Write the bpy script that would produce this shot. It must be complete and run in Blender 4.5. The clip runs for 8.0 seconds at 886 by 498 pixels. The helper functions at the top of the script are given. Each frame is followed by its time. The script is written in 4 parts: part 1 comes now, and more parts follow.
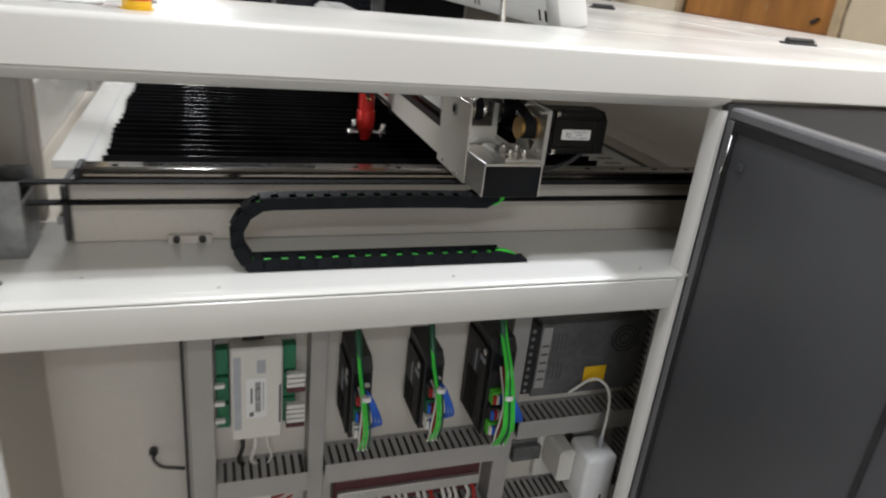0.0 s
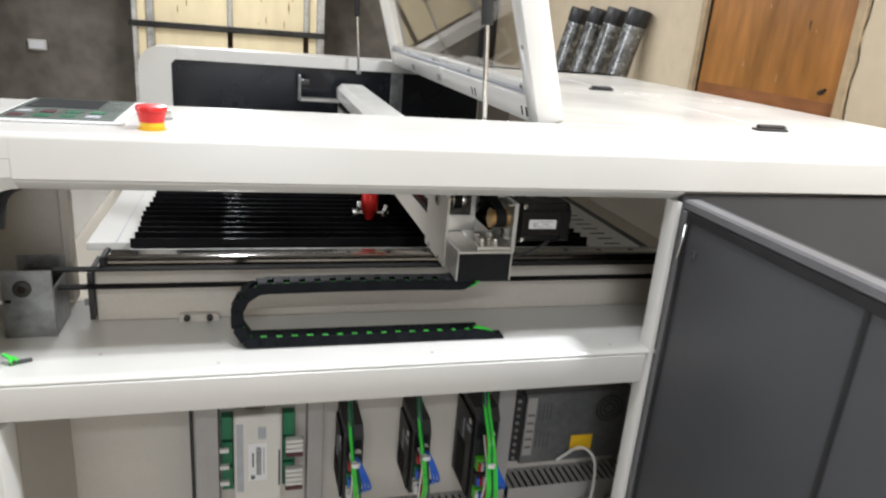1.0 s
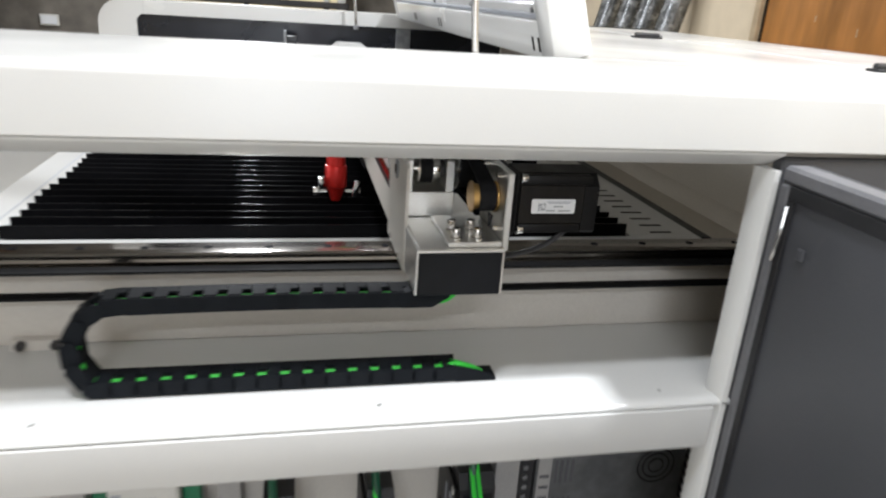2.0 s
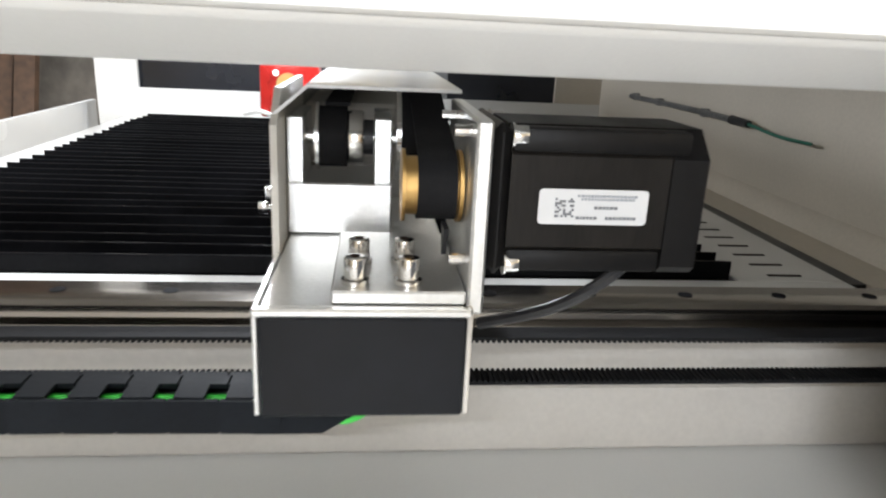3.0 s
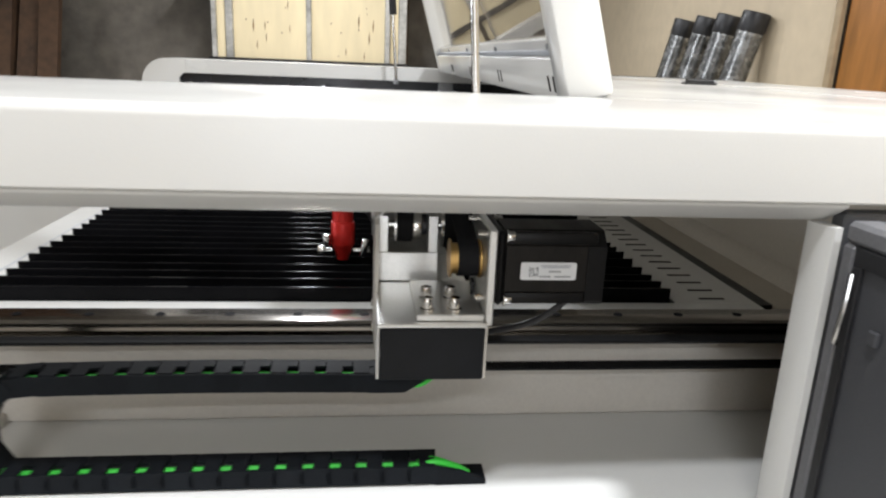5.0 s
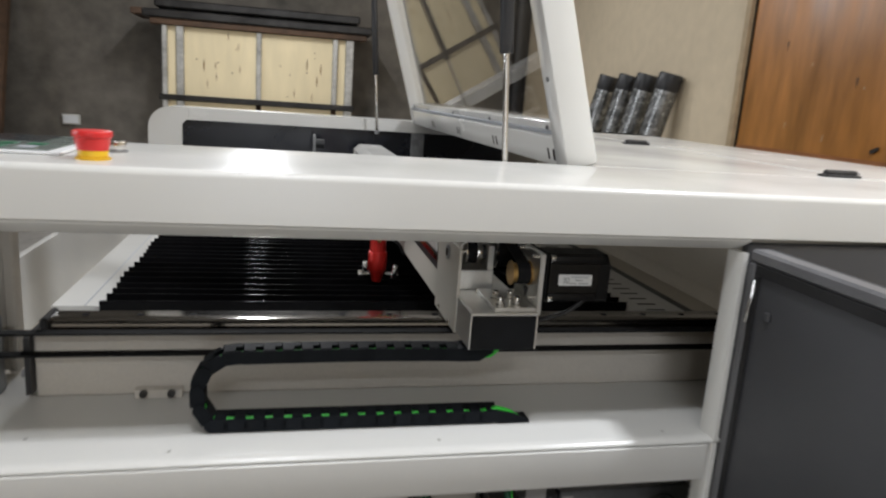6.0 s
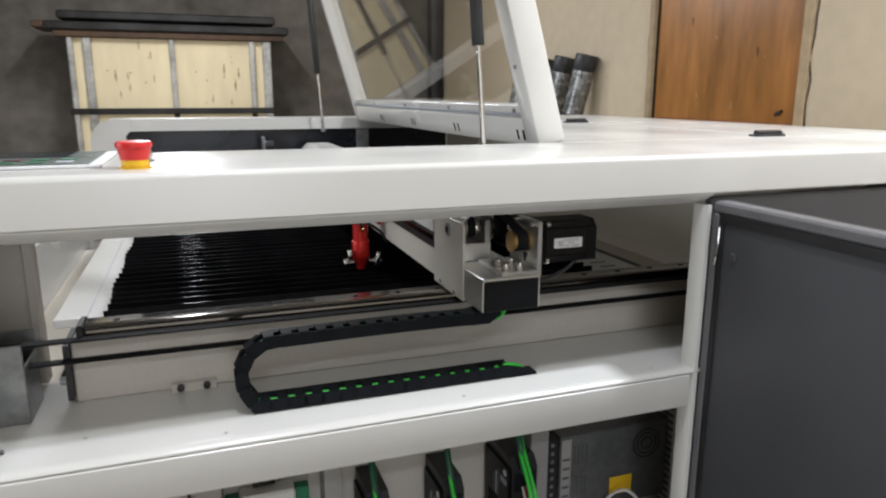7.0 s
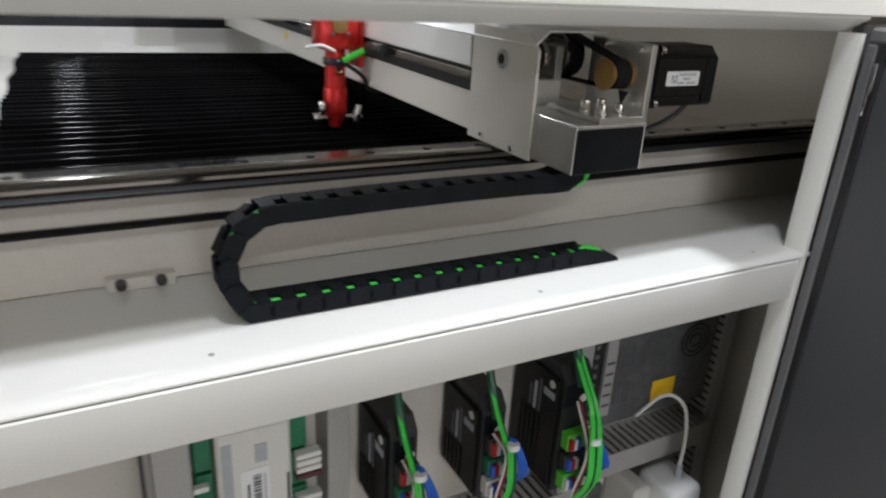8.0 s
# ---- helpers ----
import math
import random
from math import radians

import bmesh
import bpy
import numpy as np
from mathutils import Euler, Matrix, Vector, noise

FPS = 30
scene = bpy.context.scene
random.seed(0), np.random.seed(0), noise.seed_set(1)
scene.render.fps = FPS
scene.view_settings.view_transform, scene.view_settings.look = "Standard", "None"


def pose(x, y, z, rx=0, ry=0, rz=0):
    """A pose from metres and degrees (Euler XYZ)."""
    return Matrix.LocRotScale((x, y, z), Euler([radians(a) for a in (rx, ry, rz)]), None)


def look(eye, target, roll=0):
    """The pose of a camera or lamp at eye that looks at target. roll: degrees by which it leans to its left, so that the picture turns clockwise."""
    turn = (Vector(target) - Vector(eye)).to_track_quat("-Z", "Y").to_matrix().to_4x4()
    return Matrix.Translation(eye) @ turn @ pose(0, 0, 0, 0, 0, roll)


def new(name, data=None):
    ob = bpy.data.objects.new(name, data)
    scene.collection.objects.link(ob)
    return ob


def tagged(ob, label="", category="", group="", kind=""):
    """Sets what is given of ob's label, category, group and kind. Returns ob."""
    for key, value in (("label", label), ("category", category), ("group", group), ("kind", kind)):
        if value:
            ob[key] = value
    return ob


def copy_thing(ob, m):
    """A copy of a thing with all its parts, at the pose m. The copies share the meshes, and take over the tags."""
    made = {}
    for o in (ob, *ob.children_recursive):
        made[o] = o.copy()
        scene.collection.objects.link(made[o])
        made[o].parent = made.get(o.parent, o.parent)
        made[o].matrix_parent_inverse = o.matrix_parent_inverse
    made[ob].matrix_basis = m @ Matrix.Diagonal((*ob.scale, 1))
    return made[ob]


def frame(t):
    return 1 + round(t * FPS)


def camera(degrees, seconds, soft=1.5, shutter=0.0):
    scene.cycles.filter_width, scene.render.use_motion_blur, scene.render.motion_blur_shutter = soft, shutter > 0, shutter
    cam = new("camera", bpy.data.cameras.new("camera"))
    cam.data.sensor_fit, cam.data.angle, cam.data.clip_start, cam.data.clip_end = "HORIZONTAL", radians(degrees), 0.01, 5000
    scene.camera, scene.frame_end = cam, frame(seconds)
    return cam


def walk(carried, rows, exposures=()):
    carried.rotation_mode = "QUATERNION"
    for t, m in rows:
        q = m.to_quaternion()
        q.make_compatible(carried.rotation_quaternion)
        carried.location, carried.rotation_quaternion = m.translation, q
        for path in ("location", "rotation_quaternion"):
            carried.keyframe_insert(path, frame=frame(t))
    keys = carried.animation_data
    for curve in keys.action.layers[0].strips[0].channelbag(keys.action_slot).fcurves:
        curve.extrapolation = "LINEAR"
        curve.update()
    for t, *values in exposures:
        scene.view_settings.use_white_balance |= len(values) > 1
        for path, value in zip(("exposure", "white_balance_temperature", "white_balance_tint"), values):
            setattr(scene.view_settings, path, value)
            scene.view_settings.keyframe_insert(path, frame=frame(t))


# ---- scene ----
cam = camera(65.5, 8.0, soft=2.1, shutter=0.5)
PATH = [
    (0, (0.0393, -0.7347, 1.0737), (0.6744, 0.9985, 0.3039), 6.21),
    (0.4, (0.0714, -0.8440, 1.1200), (0.5645, 0.9179, 0.3123), 6.75),
    (0.5, (0.0696, -0.8536, 1.1263), (0.6287, 0.8857, 0.3125), 7.12),
    (0.8, (0.0820, -0.8536, 1.1529), (0.5333, 0.9804, 0.4951), 2.73),
    (1, (0.0901, -0.8281, 1.1468), (0.6195, 0.9951, 0.5178), 4.83),
    (1.1, (0.0944, -0.8098, 1.1345), (0.5079, 1.0528, 0.5348), 3.33),
    (1.5, (0.1291, -0.6958, 1.1081), (0.6423, 1.1247, 0.4584), 1.92),
    (1.7, (0.1781, -0.6341, 1.0921), (0.6592, 1.1809, 0.4035), 2.84),
    (2.8, (0.3914, -0.2482, 0.9528), (0.6372, 1.6389, 0.3376), 3.17),
    (3, (0.3983, -0.2110, 0.9441), (0.6130, 1.6890, 0.3577), 2.77),
    (3.3, (0.4071, -0.1891, 0.9359), (0.6586, 1.7036, 0.3406), 3.70),
    (3.5, (0.4089, -0.1906, 0.9348), (0.6468, 1.6992, 0.3246), 3.84),
    (4, (0.4071, -0.2182, 0.9459), (0.6563, 1.6834, 0.3788), 4.07),
    (4.5, (0.3887, -0.3128, 0.9816), (0.6052, 1.5896, 0.4035), 2.84),
    (4.7, (0.3784, -0.3622, 1.0011), (0.5850, 1.5471, 0.4423), 2.90),
    (5.8, (0.2037, -0.6246, 1.0795), (0.5610, 1.2864, 0.6102), 1.81),
    (6, (0.1580, -0.6813, 1.0792), (0.6005, 1.2220, 0.6531), 4.05),
    (6.5, (0.0607, -0.7666, 1.0813), (0.6282, 1.0973, 0.6297), 4.09),
    (7, (0.0359, -0.7373, 1.0740), (0.6916, 1.1006, 0.6356), 0.07),
    (7.3, (0.0143, -0.6448, 1.0476), (0.7835, 1.1211, 0.5090), 1.27),
    (7.5, (0.0155, -0.5817, 1.0324), (0.7964, 1.1643, 0.4479), 2.08),
    (7.8, (-0.0028, -0.4909, 0.9985), (0.7829, 1.1841, 0.2389), 2.58),
    (8, (-0.0181, -0.4421, 0.9660), (0.8765, 1.1851, 0.2233), 3.26),
]
EXPOSURES = [(0.0, 0.03, 6500, 10), (0.5, 0.05, 6500, 10), (1.0, 0.40, 6500, 10), (1.5, 0.14, 6450, 10), (1.7, 0.34, 6350, 10), (2.3, 0.72, 6320, 10), (2.8, 1.32, 6300, 10), (3.0, 1.41, 6300, 10), (3.5, 1.19, 6320, 10), (4.0, 1.20, 6400, 10), (4.5, 0.98, 6480, 10), (4.7, 0.81, 6480, 10), (5.2, 0.16, 6480, 10), (5.8, -0.18, 6480, 10), (6.0, -0.22, 6500, 10), (6.5, -0.06, 6450, 10), (7.0, 0.00, 6400, 10), (7.5, 0.66, 6300, 10), (8.0, 0.27, 6360, 10)]
walk(cam, [(t, look(eye, target, roll)) for t, eye, target, roll in PATH], EXPOSURES)

# ---- world and lamps ----
world = bpy.data.worlds.new("room_world")
world.use_nodes = True
world.node_tree.nodes["Background"].inputs["Color"].default_value = (0.9, 0.95, 1.0, 1)
world.node_tree.nodes["Background"].inputs["Strength"].default_value = 0.02
scene.world = world


def area_lamp(x, y, z, sx, sy, watts, tint=(0.925, 0.955, 1.0)):
    data = bpy.data.lights.new("tube_light", "AREA")
    data.shape, data.size, data.size_y, data.energy, data.color = "RECTANGLE", sx, sy, watts, tint
    ob = new("tube_light", data)
    ob.matrix_world = pose(x, y, z)
    return ob


area_lamp(1.50, -0.41, 2.62, 0.20, 0.10, 45)
area_lamp(0.10, -0.56, 2.62, 0.20, 0.10, 13)
area_lamp(-0.02, 3.2, 2.62, 0.12, 1.1, 40)
bulb = area_lamp(-0.06, 4.4, 2.26, 0.12, 0.30, 22)
bulb.matrix_world = pose(-0.06, 4.4, 2.26, 75, 0, 180)
# fill from behind and from the left: three assumed lamps, all out of sight
area_lamp(-0.3, -2.7, 2.55, 1.2, 0.12, 22)
south_fill = area_lamp(0.1, -4.10, 1.10, 1.1, 1.9, 19)
south_fill.matrix_world = pose(0.1, -4.10, 1.10, 90, 0, 0)
west_fill = area_lamp(-4.06, 0.7, 1.7, 1.4, 1.8, 50)
west_fill.matrix_world = pose(-4.06, 0.7, 1.7, 0, -90, 0)


# ---- materials ----
def material(name, colour, rough=0.5, metal=0.0, vary=0.08, fine=60.0, coarse=6.0, bump=0.05, coat=0.0, stretch=None, random_amount=0.0, spec=0.5):
    m = bpy.data.materials.new(name)
    m.use_nodes = True
    n, l = m.node_tree.nodes, m.node_tree.links
    b = n["Principled BSDF"]
    b.inputs["Metallic"].default_value = metal
    b.inputs["Coat Weight"].default_value = coat
    b.inputs["Specular IOR Level"].default_value = spec
    tc = n.new("ShaderNodeTexCoord")
    mp = n.new("ShaderNodeMapping")
    l.new(tc.outputs["Object"], mp.inputs["Vector"])
    if stretch:
        mp.inputs["Scale"].default_value = stretch
    a, c = n.new("ShaderNodeTexNoise"), n.new("ShaderNodeTexNoise")
    a.inputs["Scale"].default_value, c.inputs["Scale"].default_value = fine, coarse
    a.inputs["Detail"].default_value, c.inputs["Detail"].default_value = 4, 5
    l.new(mp.outputs["Vector"], a.inputs["Vector"])
    l.new(mp.outputs["Vector"], c.inputs["Vector"])
    mix = n.new("ShaderNodeMath")
    mix.operation = "MULTIPLY_ADD"
    mix.inputs[1].default_value = 0.4
    l.new(a.outputs["Fac"], mix.inputs[0])
    sc = n.new("ShaderNodeMath")
    sc.operation = "MULTIPLY"
    sc.inputs[1].default_value = 0.6
    l.new(c.outputs["Fac"], sc.inputs[0])
    l.new(sc.outputs[0], mix.inputs[2])
    ramp = n.new("ShaderNodeValToRGB")
    lo = [max(0.0, v * (1 - vary * 2)) for v in colour]
    hi = [min(1.0, v * (1 + vary)) for v in colour]
    ramp.color_ramp.elements[0].position, ramp.color_ramp.elements[1].position = 0.3, 0.68
    ramp.color_ramp.elements[0].color, ramp.color_ramp.elements[1].color = (*lo, 1), (*hi, 1)
    l.new(mix.outputs[0], ramp.inputs["Fac"])
    out = ramp.outputs["Color"]
    if random_amount:
        info, hsv, mr = n.new("ShaderNodeObjectInfo"), n.new("ShaderNodeHueSaturation"), n.new("ShaderNodeMapRange")
        mr.inputs["To Min"].default_value, mr.inputs["To Max"].default_value = 1 - random_amount, 1 + random_amount
        l.new(info.outputs["Random"], mr.inputs["Value"])
        l.new(mr.outputs["Result"], hsv.inputs["Value"])
        l.new(out, hsv.inputs["Color"])
        out = hsv.outputs["Color"]
    l.new(out, b.inputs["Base Color"])
    rr = n.new("ShaderNodeMapRange")
    rr.inputs["From Min"].default_value, rr.inputs["From Max"].default_value = 0.3, 0.7
    rr.inputs["To Min"].default_value, rr.inputs["To Max"].default_value = max(0.03, rough - 0.08), min(1.0, rough + 0.08)
    l.new(c.outputs["Fac"], rr.inputs["Value"])
    l.new(rr.outputs["Result"], b.inputs["Roughness"])
    if bump:
        bp = n.new("ShaderNodeBump")
        bp.inputs["Strength"].default_value, bp.inputs["Distance"].default_value = bump, 0.002
        l.new(a.outputs["Fac"], bp.inputs["Height"])
        l.new(bp.outputs["Normal"], b.inputs["Normal"])
    return m


WHITE = material("white_powder_coat", (0.75, 0.745, 0.72), 0.21, vary=0.02, fine=700, coarse=3, bump=0.04)
# inner white darkened: the dimmer light inside is partly put into the colour
INNER = material("dimmed_inner_white", (0.64, 0.605, 0.55), 0.45, vary=0.05, fine=300, coarse=5, bump=0.05)
CREAM = material("cream_sheet_metal", (0.62, 0.56, 0.465), 0.5, vary=0.06, fine=200, coarse=5, bump=0.05)
GREY = material("dark_grey_powder_coat", (0.082, 0.084, 0.092), 0.42, vary=0.12, fine=900, coarse=4, bump=0.10)
EDGE_GREY = material("worn_grey_edge", (0.17, 0.17, 0.18), 0.4, vary=0.12, fine=300, coarse=12)
BLACK = material("black_plastic", (0.021, 0.021, 0.023), 0.45, vary=0.2, fine=300, coarse=20)
CHAIN = material("chain_plastic", (0.012, 0.014, 0.017), 0.6, vary=0.2, fine=400, coarse=30, random_amount=0.15, spec=0.07)
COVER = material("black_painted_sheet", (0.008, 0.009, 0.011), 0.38, vary=0.25, fine=60, coarse=14, bump=0.08, spec=0.22)
MOTOR = material("black_motor_housing", (0.0075, 0.0072, 0.0072), 0.42, vary=0.2, fine=250, coarse=20, spec=0.2)
STACK = material("dark_steel_stack", (0.016, 0.014, 0.012), 0.45, 0.2, vary=0.25, fine=120, coarse=10, stretch=(6, 1, 1), spec=0.25)
SLAT = material("black_anodised_slat", (0.0058, 0.0058, 0.0064), 0.11, spec=0.05, vary=0.25, fine=200, coarse=10, bump=0.0, random_amount=0.15)
# drawn lengthwise, so that a highlight runs across the slats
slat_nodes = SLAT.node_tree.nodes
across = slat_nodes.new("ShaderNodeCombineXYZ")
across.inputs["Y"].default_value = 1.0
SLAT.node_tree.links.new(across.outputs["Vector"], slat_nodes["Principled BSDF"].inputs["Tangent"])
slat_nodes["Principled BSDF"].inputs["Anisotropic"].default_value = 1.0
VOID = material("black_tray", (0.008, 0.008, 0.010), 0.6, vary=0.2, spec=0.05)
WINDOW_BLACK = material("black_acrylic", (0.010, 0.012, 0.018), 0.25, vary=0.2)
RUBBER = material("black_rubber_belt", (0.012, 0.012, 0.013), 0.7, vary=0.2, fine=400, spec=0.15)
ALU = material("brushed_aluminium", (0.62, 0.62, 0.61), 0.38, 0.85, vary=0.08, fine=150, coarse=8, stretch=(1, 10, 1))
SATIN = material("sandblasted_aluminium", (0.84, 0.84, 0.82), 0.32, 0.93, vary=0.06, fine=500, coarse=8, bump=0.08)
PLATE = material("pale_painted_plate", (0.66, 0.63, 0.57), 0.42, vary=0.04, fine=400, coarse=8, bump=0.05)
GALV = material("galvanised_steel", (0.34, 0.345, 0.35), 0.42, 0.8, vary=0.22, fine=90, coarse=25)
CHROME = material("polished_steel", (0.75, 0.74, 0.72), 0.14, 1.0, vary=0.08, fine=200)
RAIL = material("oiled_steel_rail", (0.30, 0.275, 0.245), 0.13, 1.0, vary=0.16, fine=30, coarse=5, bump=0.02, stretch=(0.4, 2, 2))
BRASS = material("brass", (0.50, 0.32, 0.12), 0.36, 1.0, vary=0.15)
RED = material("red_anodised", (0.55, 0.02, 0.015), 0.3, 0.35, vary=0.12)
RED_PLASTIC = material("red_plastic", (0.72, 0.03, 0.03), 0.35, vary=0.05)
YELLOW = material("yellow_plastic", (0.85, 0.52, 0.02), 0.4, vary=0.05)
DUCT = material("grey_pvc_duct", (0.385, 0.375, 0.365), 0.5, vary=0.10, fine=300, coarse=8)
PCB = material("green_terminal", (0.01, 0.16, 0.07), 0.45, vary=0.2, fine=200)
LIME = material("lime_terminal", (0.10, 0.55, 0.04), 0.45, vary=0.1)
CASE = material("pale_plastic_case", (0.68, 0.67, 0.63), 0.45, vary=0.04, fine=300)
LABEL = material("white_label", (0.78, 0.79, 0.80), 0.5, vary=0.04)
INK = material("grey_ink", (0.10, 0.10, 0.11), 0.6, vary=0.1)
MID_INK = material("mid_grey_ink", (0.24, 0.25, 0.27), 0.6, vary=0.1)
PALE_INK = material("pale_ink", (0.42, 0.44, 0.48), 0.6, vary=0.1)
GREEN_WIRE = material("green_cable", (0.06, 0.70, 0.07), 0.4, vary=0.12)
# dark copy of the green: cable tops in shadow, and every third wire
TEAL = material("darkened_green_cable", (0.010, 0.09, 0.045), 0.4, vary=0.12)
BLUE_WIRE = material("blue_cable", (0.02, 0.13, 0.62), 0.4, vary=0.12)
RED_WIRE = material("red_cable", (0.45, 0.02, 0.02), 0.45, vary=0.12)
WHITE_WIRE = material("white_cable", (0.72, 0.71, 0.68), 0.45, vary=0.05)
PSU = material("perforated_steel", (0.19, 0.195, 0.20), 0.45, 0.6, vary=0.15, fine=80, coarse=20)
FILM = material("crinkled_film", (0.50, 0.51, 0.51), 0.25, 0.6, vary=0.45, fine=70, coarse=25, bump=1.0)
MAROON = material("maroon_terminal", (0.09, 0.018, 0.025), 0.5, vary=0.15)
CEMENT = material("grey_plaster_wall", (0.165, 0.148, 0.125), 0.85, vary=0.30, fine=9, coarse=1.2, bump=0.3)
PLASTER = material("cream_plaster_wall", (0.61, 0.51, 0.365), 0.8, vary=0.07, fine=14, coarse=1.0, bump=0.25)
CEILING = material("white_ceiling_paint", (0.7, 0.68, 0.64), 0.85, vary=0.06, fine=14, coarse=1.0)
CONCRETE = material("concrete_floor", (0.42, 0.40, 0.37), 0.5, vary=0.2, fine=20, coarse=2)
PLY = material("plywood", (0.87, 0.74, 0.48), 0.6, vary=0.08, fine=12, coarse=2.5, stretch=(1, 1, 0.25))
STAIN = material("plywood_knot", (0.36, 0.22, 0.10), 0.6, vary=0.3, fine=30)
STEEL = material("grey_steel_profile", (0.56, 0.55, 0.52), 0.45, 0.5, vary=0.25, fine=30, coarse=6)
DARK_STEEL = material("dark_steel_profile", (0.035, 0.033, 0.032), 0.4, 0.3, vary=0.35, fine=20, coarse=4)
BROWN = material("brown_timber", (0.10, 0.055, 0.03), 0.7, vary=0.3, fine=20, coarse=3)
WOOD = material("orange_varnished_wood", (0.40, 0.165, 0.035), 0.36, vary=0.26, fine=9, coarse=2.6, bump=0.08, stretch=(1, 2.6, 0.5))
# colour of the reddish reflection across the lower part of the door
RED_BAND = material("red_brown_reflection", (0.27, 0.10, 0.030), 0.45, vary=0.25, fine=12, coarse=3, stretch=(1, 0.6, 2))
JAMB = material("worn_pale_jamb", (0.44, 0.33, 0.20), 0.65, vary=0.2, fine=20, coarse=3)
DARK_GAP = material("dark_gap", (0.03, 0.022, 0.016), 0.8, vary=0.3, spec=0.1)


def glass_material(name, tint, rough):
    m = bpy.data.materials.new(name)
    m.use_nodes = True
    n, l = m.node_tree.nodes, m.node_tree.links
    n.remove(n["Principled BSDF"])
    tr, gl, mx = n.new("ShaderNodeBsdfTransparent"), n.new("ShaderNodeBsdfGlossy"), n.new("ShaderNodeMixShader")
    lw, pw, ad = n.new("ShaderNodeLayerWeight"), n.new("ShaderNodeMath"), n.new("ShaderNodeMath")
    tr.inputs["Color"].default_value = (*tint, 1)
    gl.inputs["Roughness"].default_value = rough
    pw.operation, ad.operation = "POWER", "MULTIPLY_ADD"
    pw.inputs[1].default_value, ad.inputs[1].default_value, ad.inputs[2].default_value = 4.0, 0.6, 0.035
    l.new(lw.outputs["Facing"], pw.inputs[0])
    l.new(pw.outputs[0], ad.inputs[0])
    l.new(ad.outputs[0], mx.inputs["Fac"])
    l.new(tr.outputs["BSDF"], mx.inputs[1])
    l.new(gl.outputs["BSDF"], mx.inputs[2])
    l.new(mx.outputs["Shader"], n["Material Output"].inputs["Surface"])
    return m


GLASS = glass_material("clear_acrylic", (0.97, 0.96, 0.94), 0.02)
WRAP = glass_material("plastic_film", (0.75, 0.75, 0.75), 0.12)


# ---- mesh helpers ----
def box(bm, x0, x1, y0, y1, z0, z1, bev=0.0, seg=1):
    r = bmesh.ops.create_cube(bm, size=1.0)
    vs = r["verts"]
    for v in vs:
        v.co = Vector(((x0 + x1) / 2 + v.co.x * (x1 - x0), (y0 + y1) / 2 + v.co.y * (y1 - y0), (z0 + z1) / 2 + v.co.z * (z1 - z0)))
    if bev:
        es = list({e for v in vs for e in v.link_edges})
        bmesh.ops.bevel(bm, geom=es, offset=bev, segments=seg, profile=0.5, affect="EDGES")
    return bm


def boxm(*a, **k):
    return box(bmesh.new(), *a, **k)


def cyl(bm, p0, p1, r0, r1=None, seg=20, bev=0.0):
    p0, p1 = Vector(p0), Vector(p1)
    r1 = r0 if r1 is None else r1
    d = p1 - p0
    m = Matrix.Translation((p0 + p1) / 2) @ d.to_track_quat("Z", "Y").to_matrix().to_4x4()
    r = bmesh.ops.create_cone(bm, cap_ends=True, segments=seg, radius1=r0, radius2=r1, depth=d.length, matrix=m)
    if bev:
        es = [e for e in {e for v in r["verts"] for e in v.link_edges} if len(e.link_faces) == 2 and any(len(f.verts) > 4 for f in e.link_faces)]
        bmesh.ops.bevel(bm, geom=es, offset=bev, segments=2, profile=0.5, affect="EDGES")
    return bm


def cylm(*a, **k):
    return cyl(bmesh.new(), *a, **k)


def prism(bm, pts, axis, a0, a1):
    """Extrudes a polygon given in the two other axes (in order) along axis."""
    def at(p, a):
        return {"x": (a, p[0], p[1]), "y": (p[0], a, p[1]), "z": (p[0], p[1], a)}[axis]
    lo, hi = [bm.verts.new(at(p, a0)) for p in pts], [bm.verts.new(at(p, a1)) for p in pts]
    n = len(pts)
    bm.faces.new(lo), bm.faces.new(hi[::-1])
    for i in range(n):
        bm.faces.new((lo[i], hi[i], hi[(i + 1) % n], lo[(i + 1) % n]))
    bmesh.ops.recalc_face_normals(bm, faces=bm.faces[:])
    return bm


def prismm(*a):
    return prism(bmesh.new(), *a)


def arc(cx, cy, r, a0, a1, n=10):
    return [(cx + r * math.cos(radians(a0 + (a1 - a0) * i / n)), cy + r * math.sin(radians(a0 + (a1 - a0) * i / n))) for i in range(n + 1)]


def smooth_path(pts, per=6):
    pts = [Vector(p) for p in pts]
    ext = [2 * pts[0] - pts[1], *pts, 2 * pts[-1] - pts[-2]]
    out = []
    for i in range(1, len(ext) - 2):
        a, b, c, d = ext[i - 1:i + 3]
        for k in range(per):
            t = k / per
            out.append(0.5 * ((2 * b) + (c - a) * t + (2 * a - 5 * b + 4 * c - d) * t * t + (3 * b - a - 3 * c + d) * t ** 3))
    return [*out, pts[-1]]


def tube(bm, pts, r, seg=8, per=6, flat=1.0):
    path = smooth_path(pts, per) if per else [Vector(p) for p in pts]
    rings, up = [], Vector((0.13, 0.21, 0.97)).normalized()
    for i, p in enumerate(path):
        d = (path[min(i + 1, len(path) - 1)] - path[max(i - 1, 0)]).normalized()
        s = d.cross(up)
        s = s.normalized() if s.length > 1e-4 else Vector((1, 0, 0))
        u = s.cross(d).normalized()
        rings.append([bm.verts.new(p + (s * math.cos(2 * math.pi * k / seg) * flat + u * math.sin(2 * math.pi * k / seg)) * r) for k in range(seg)])
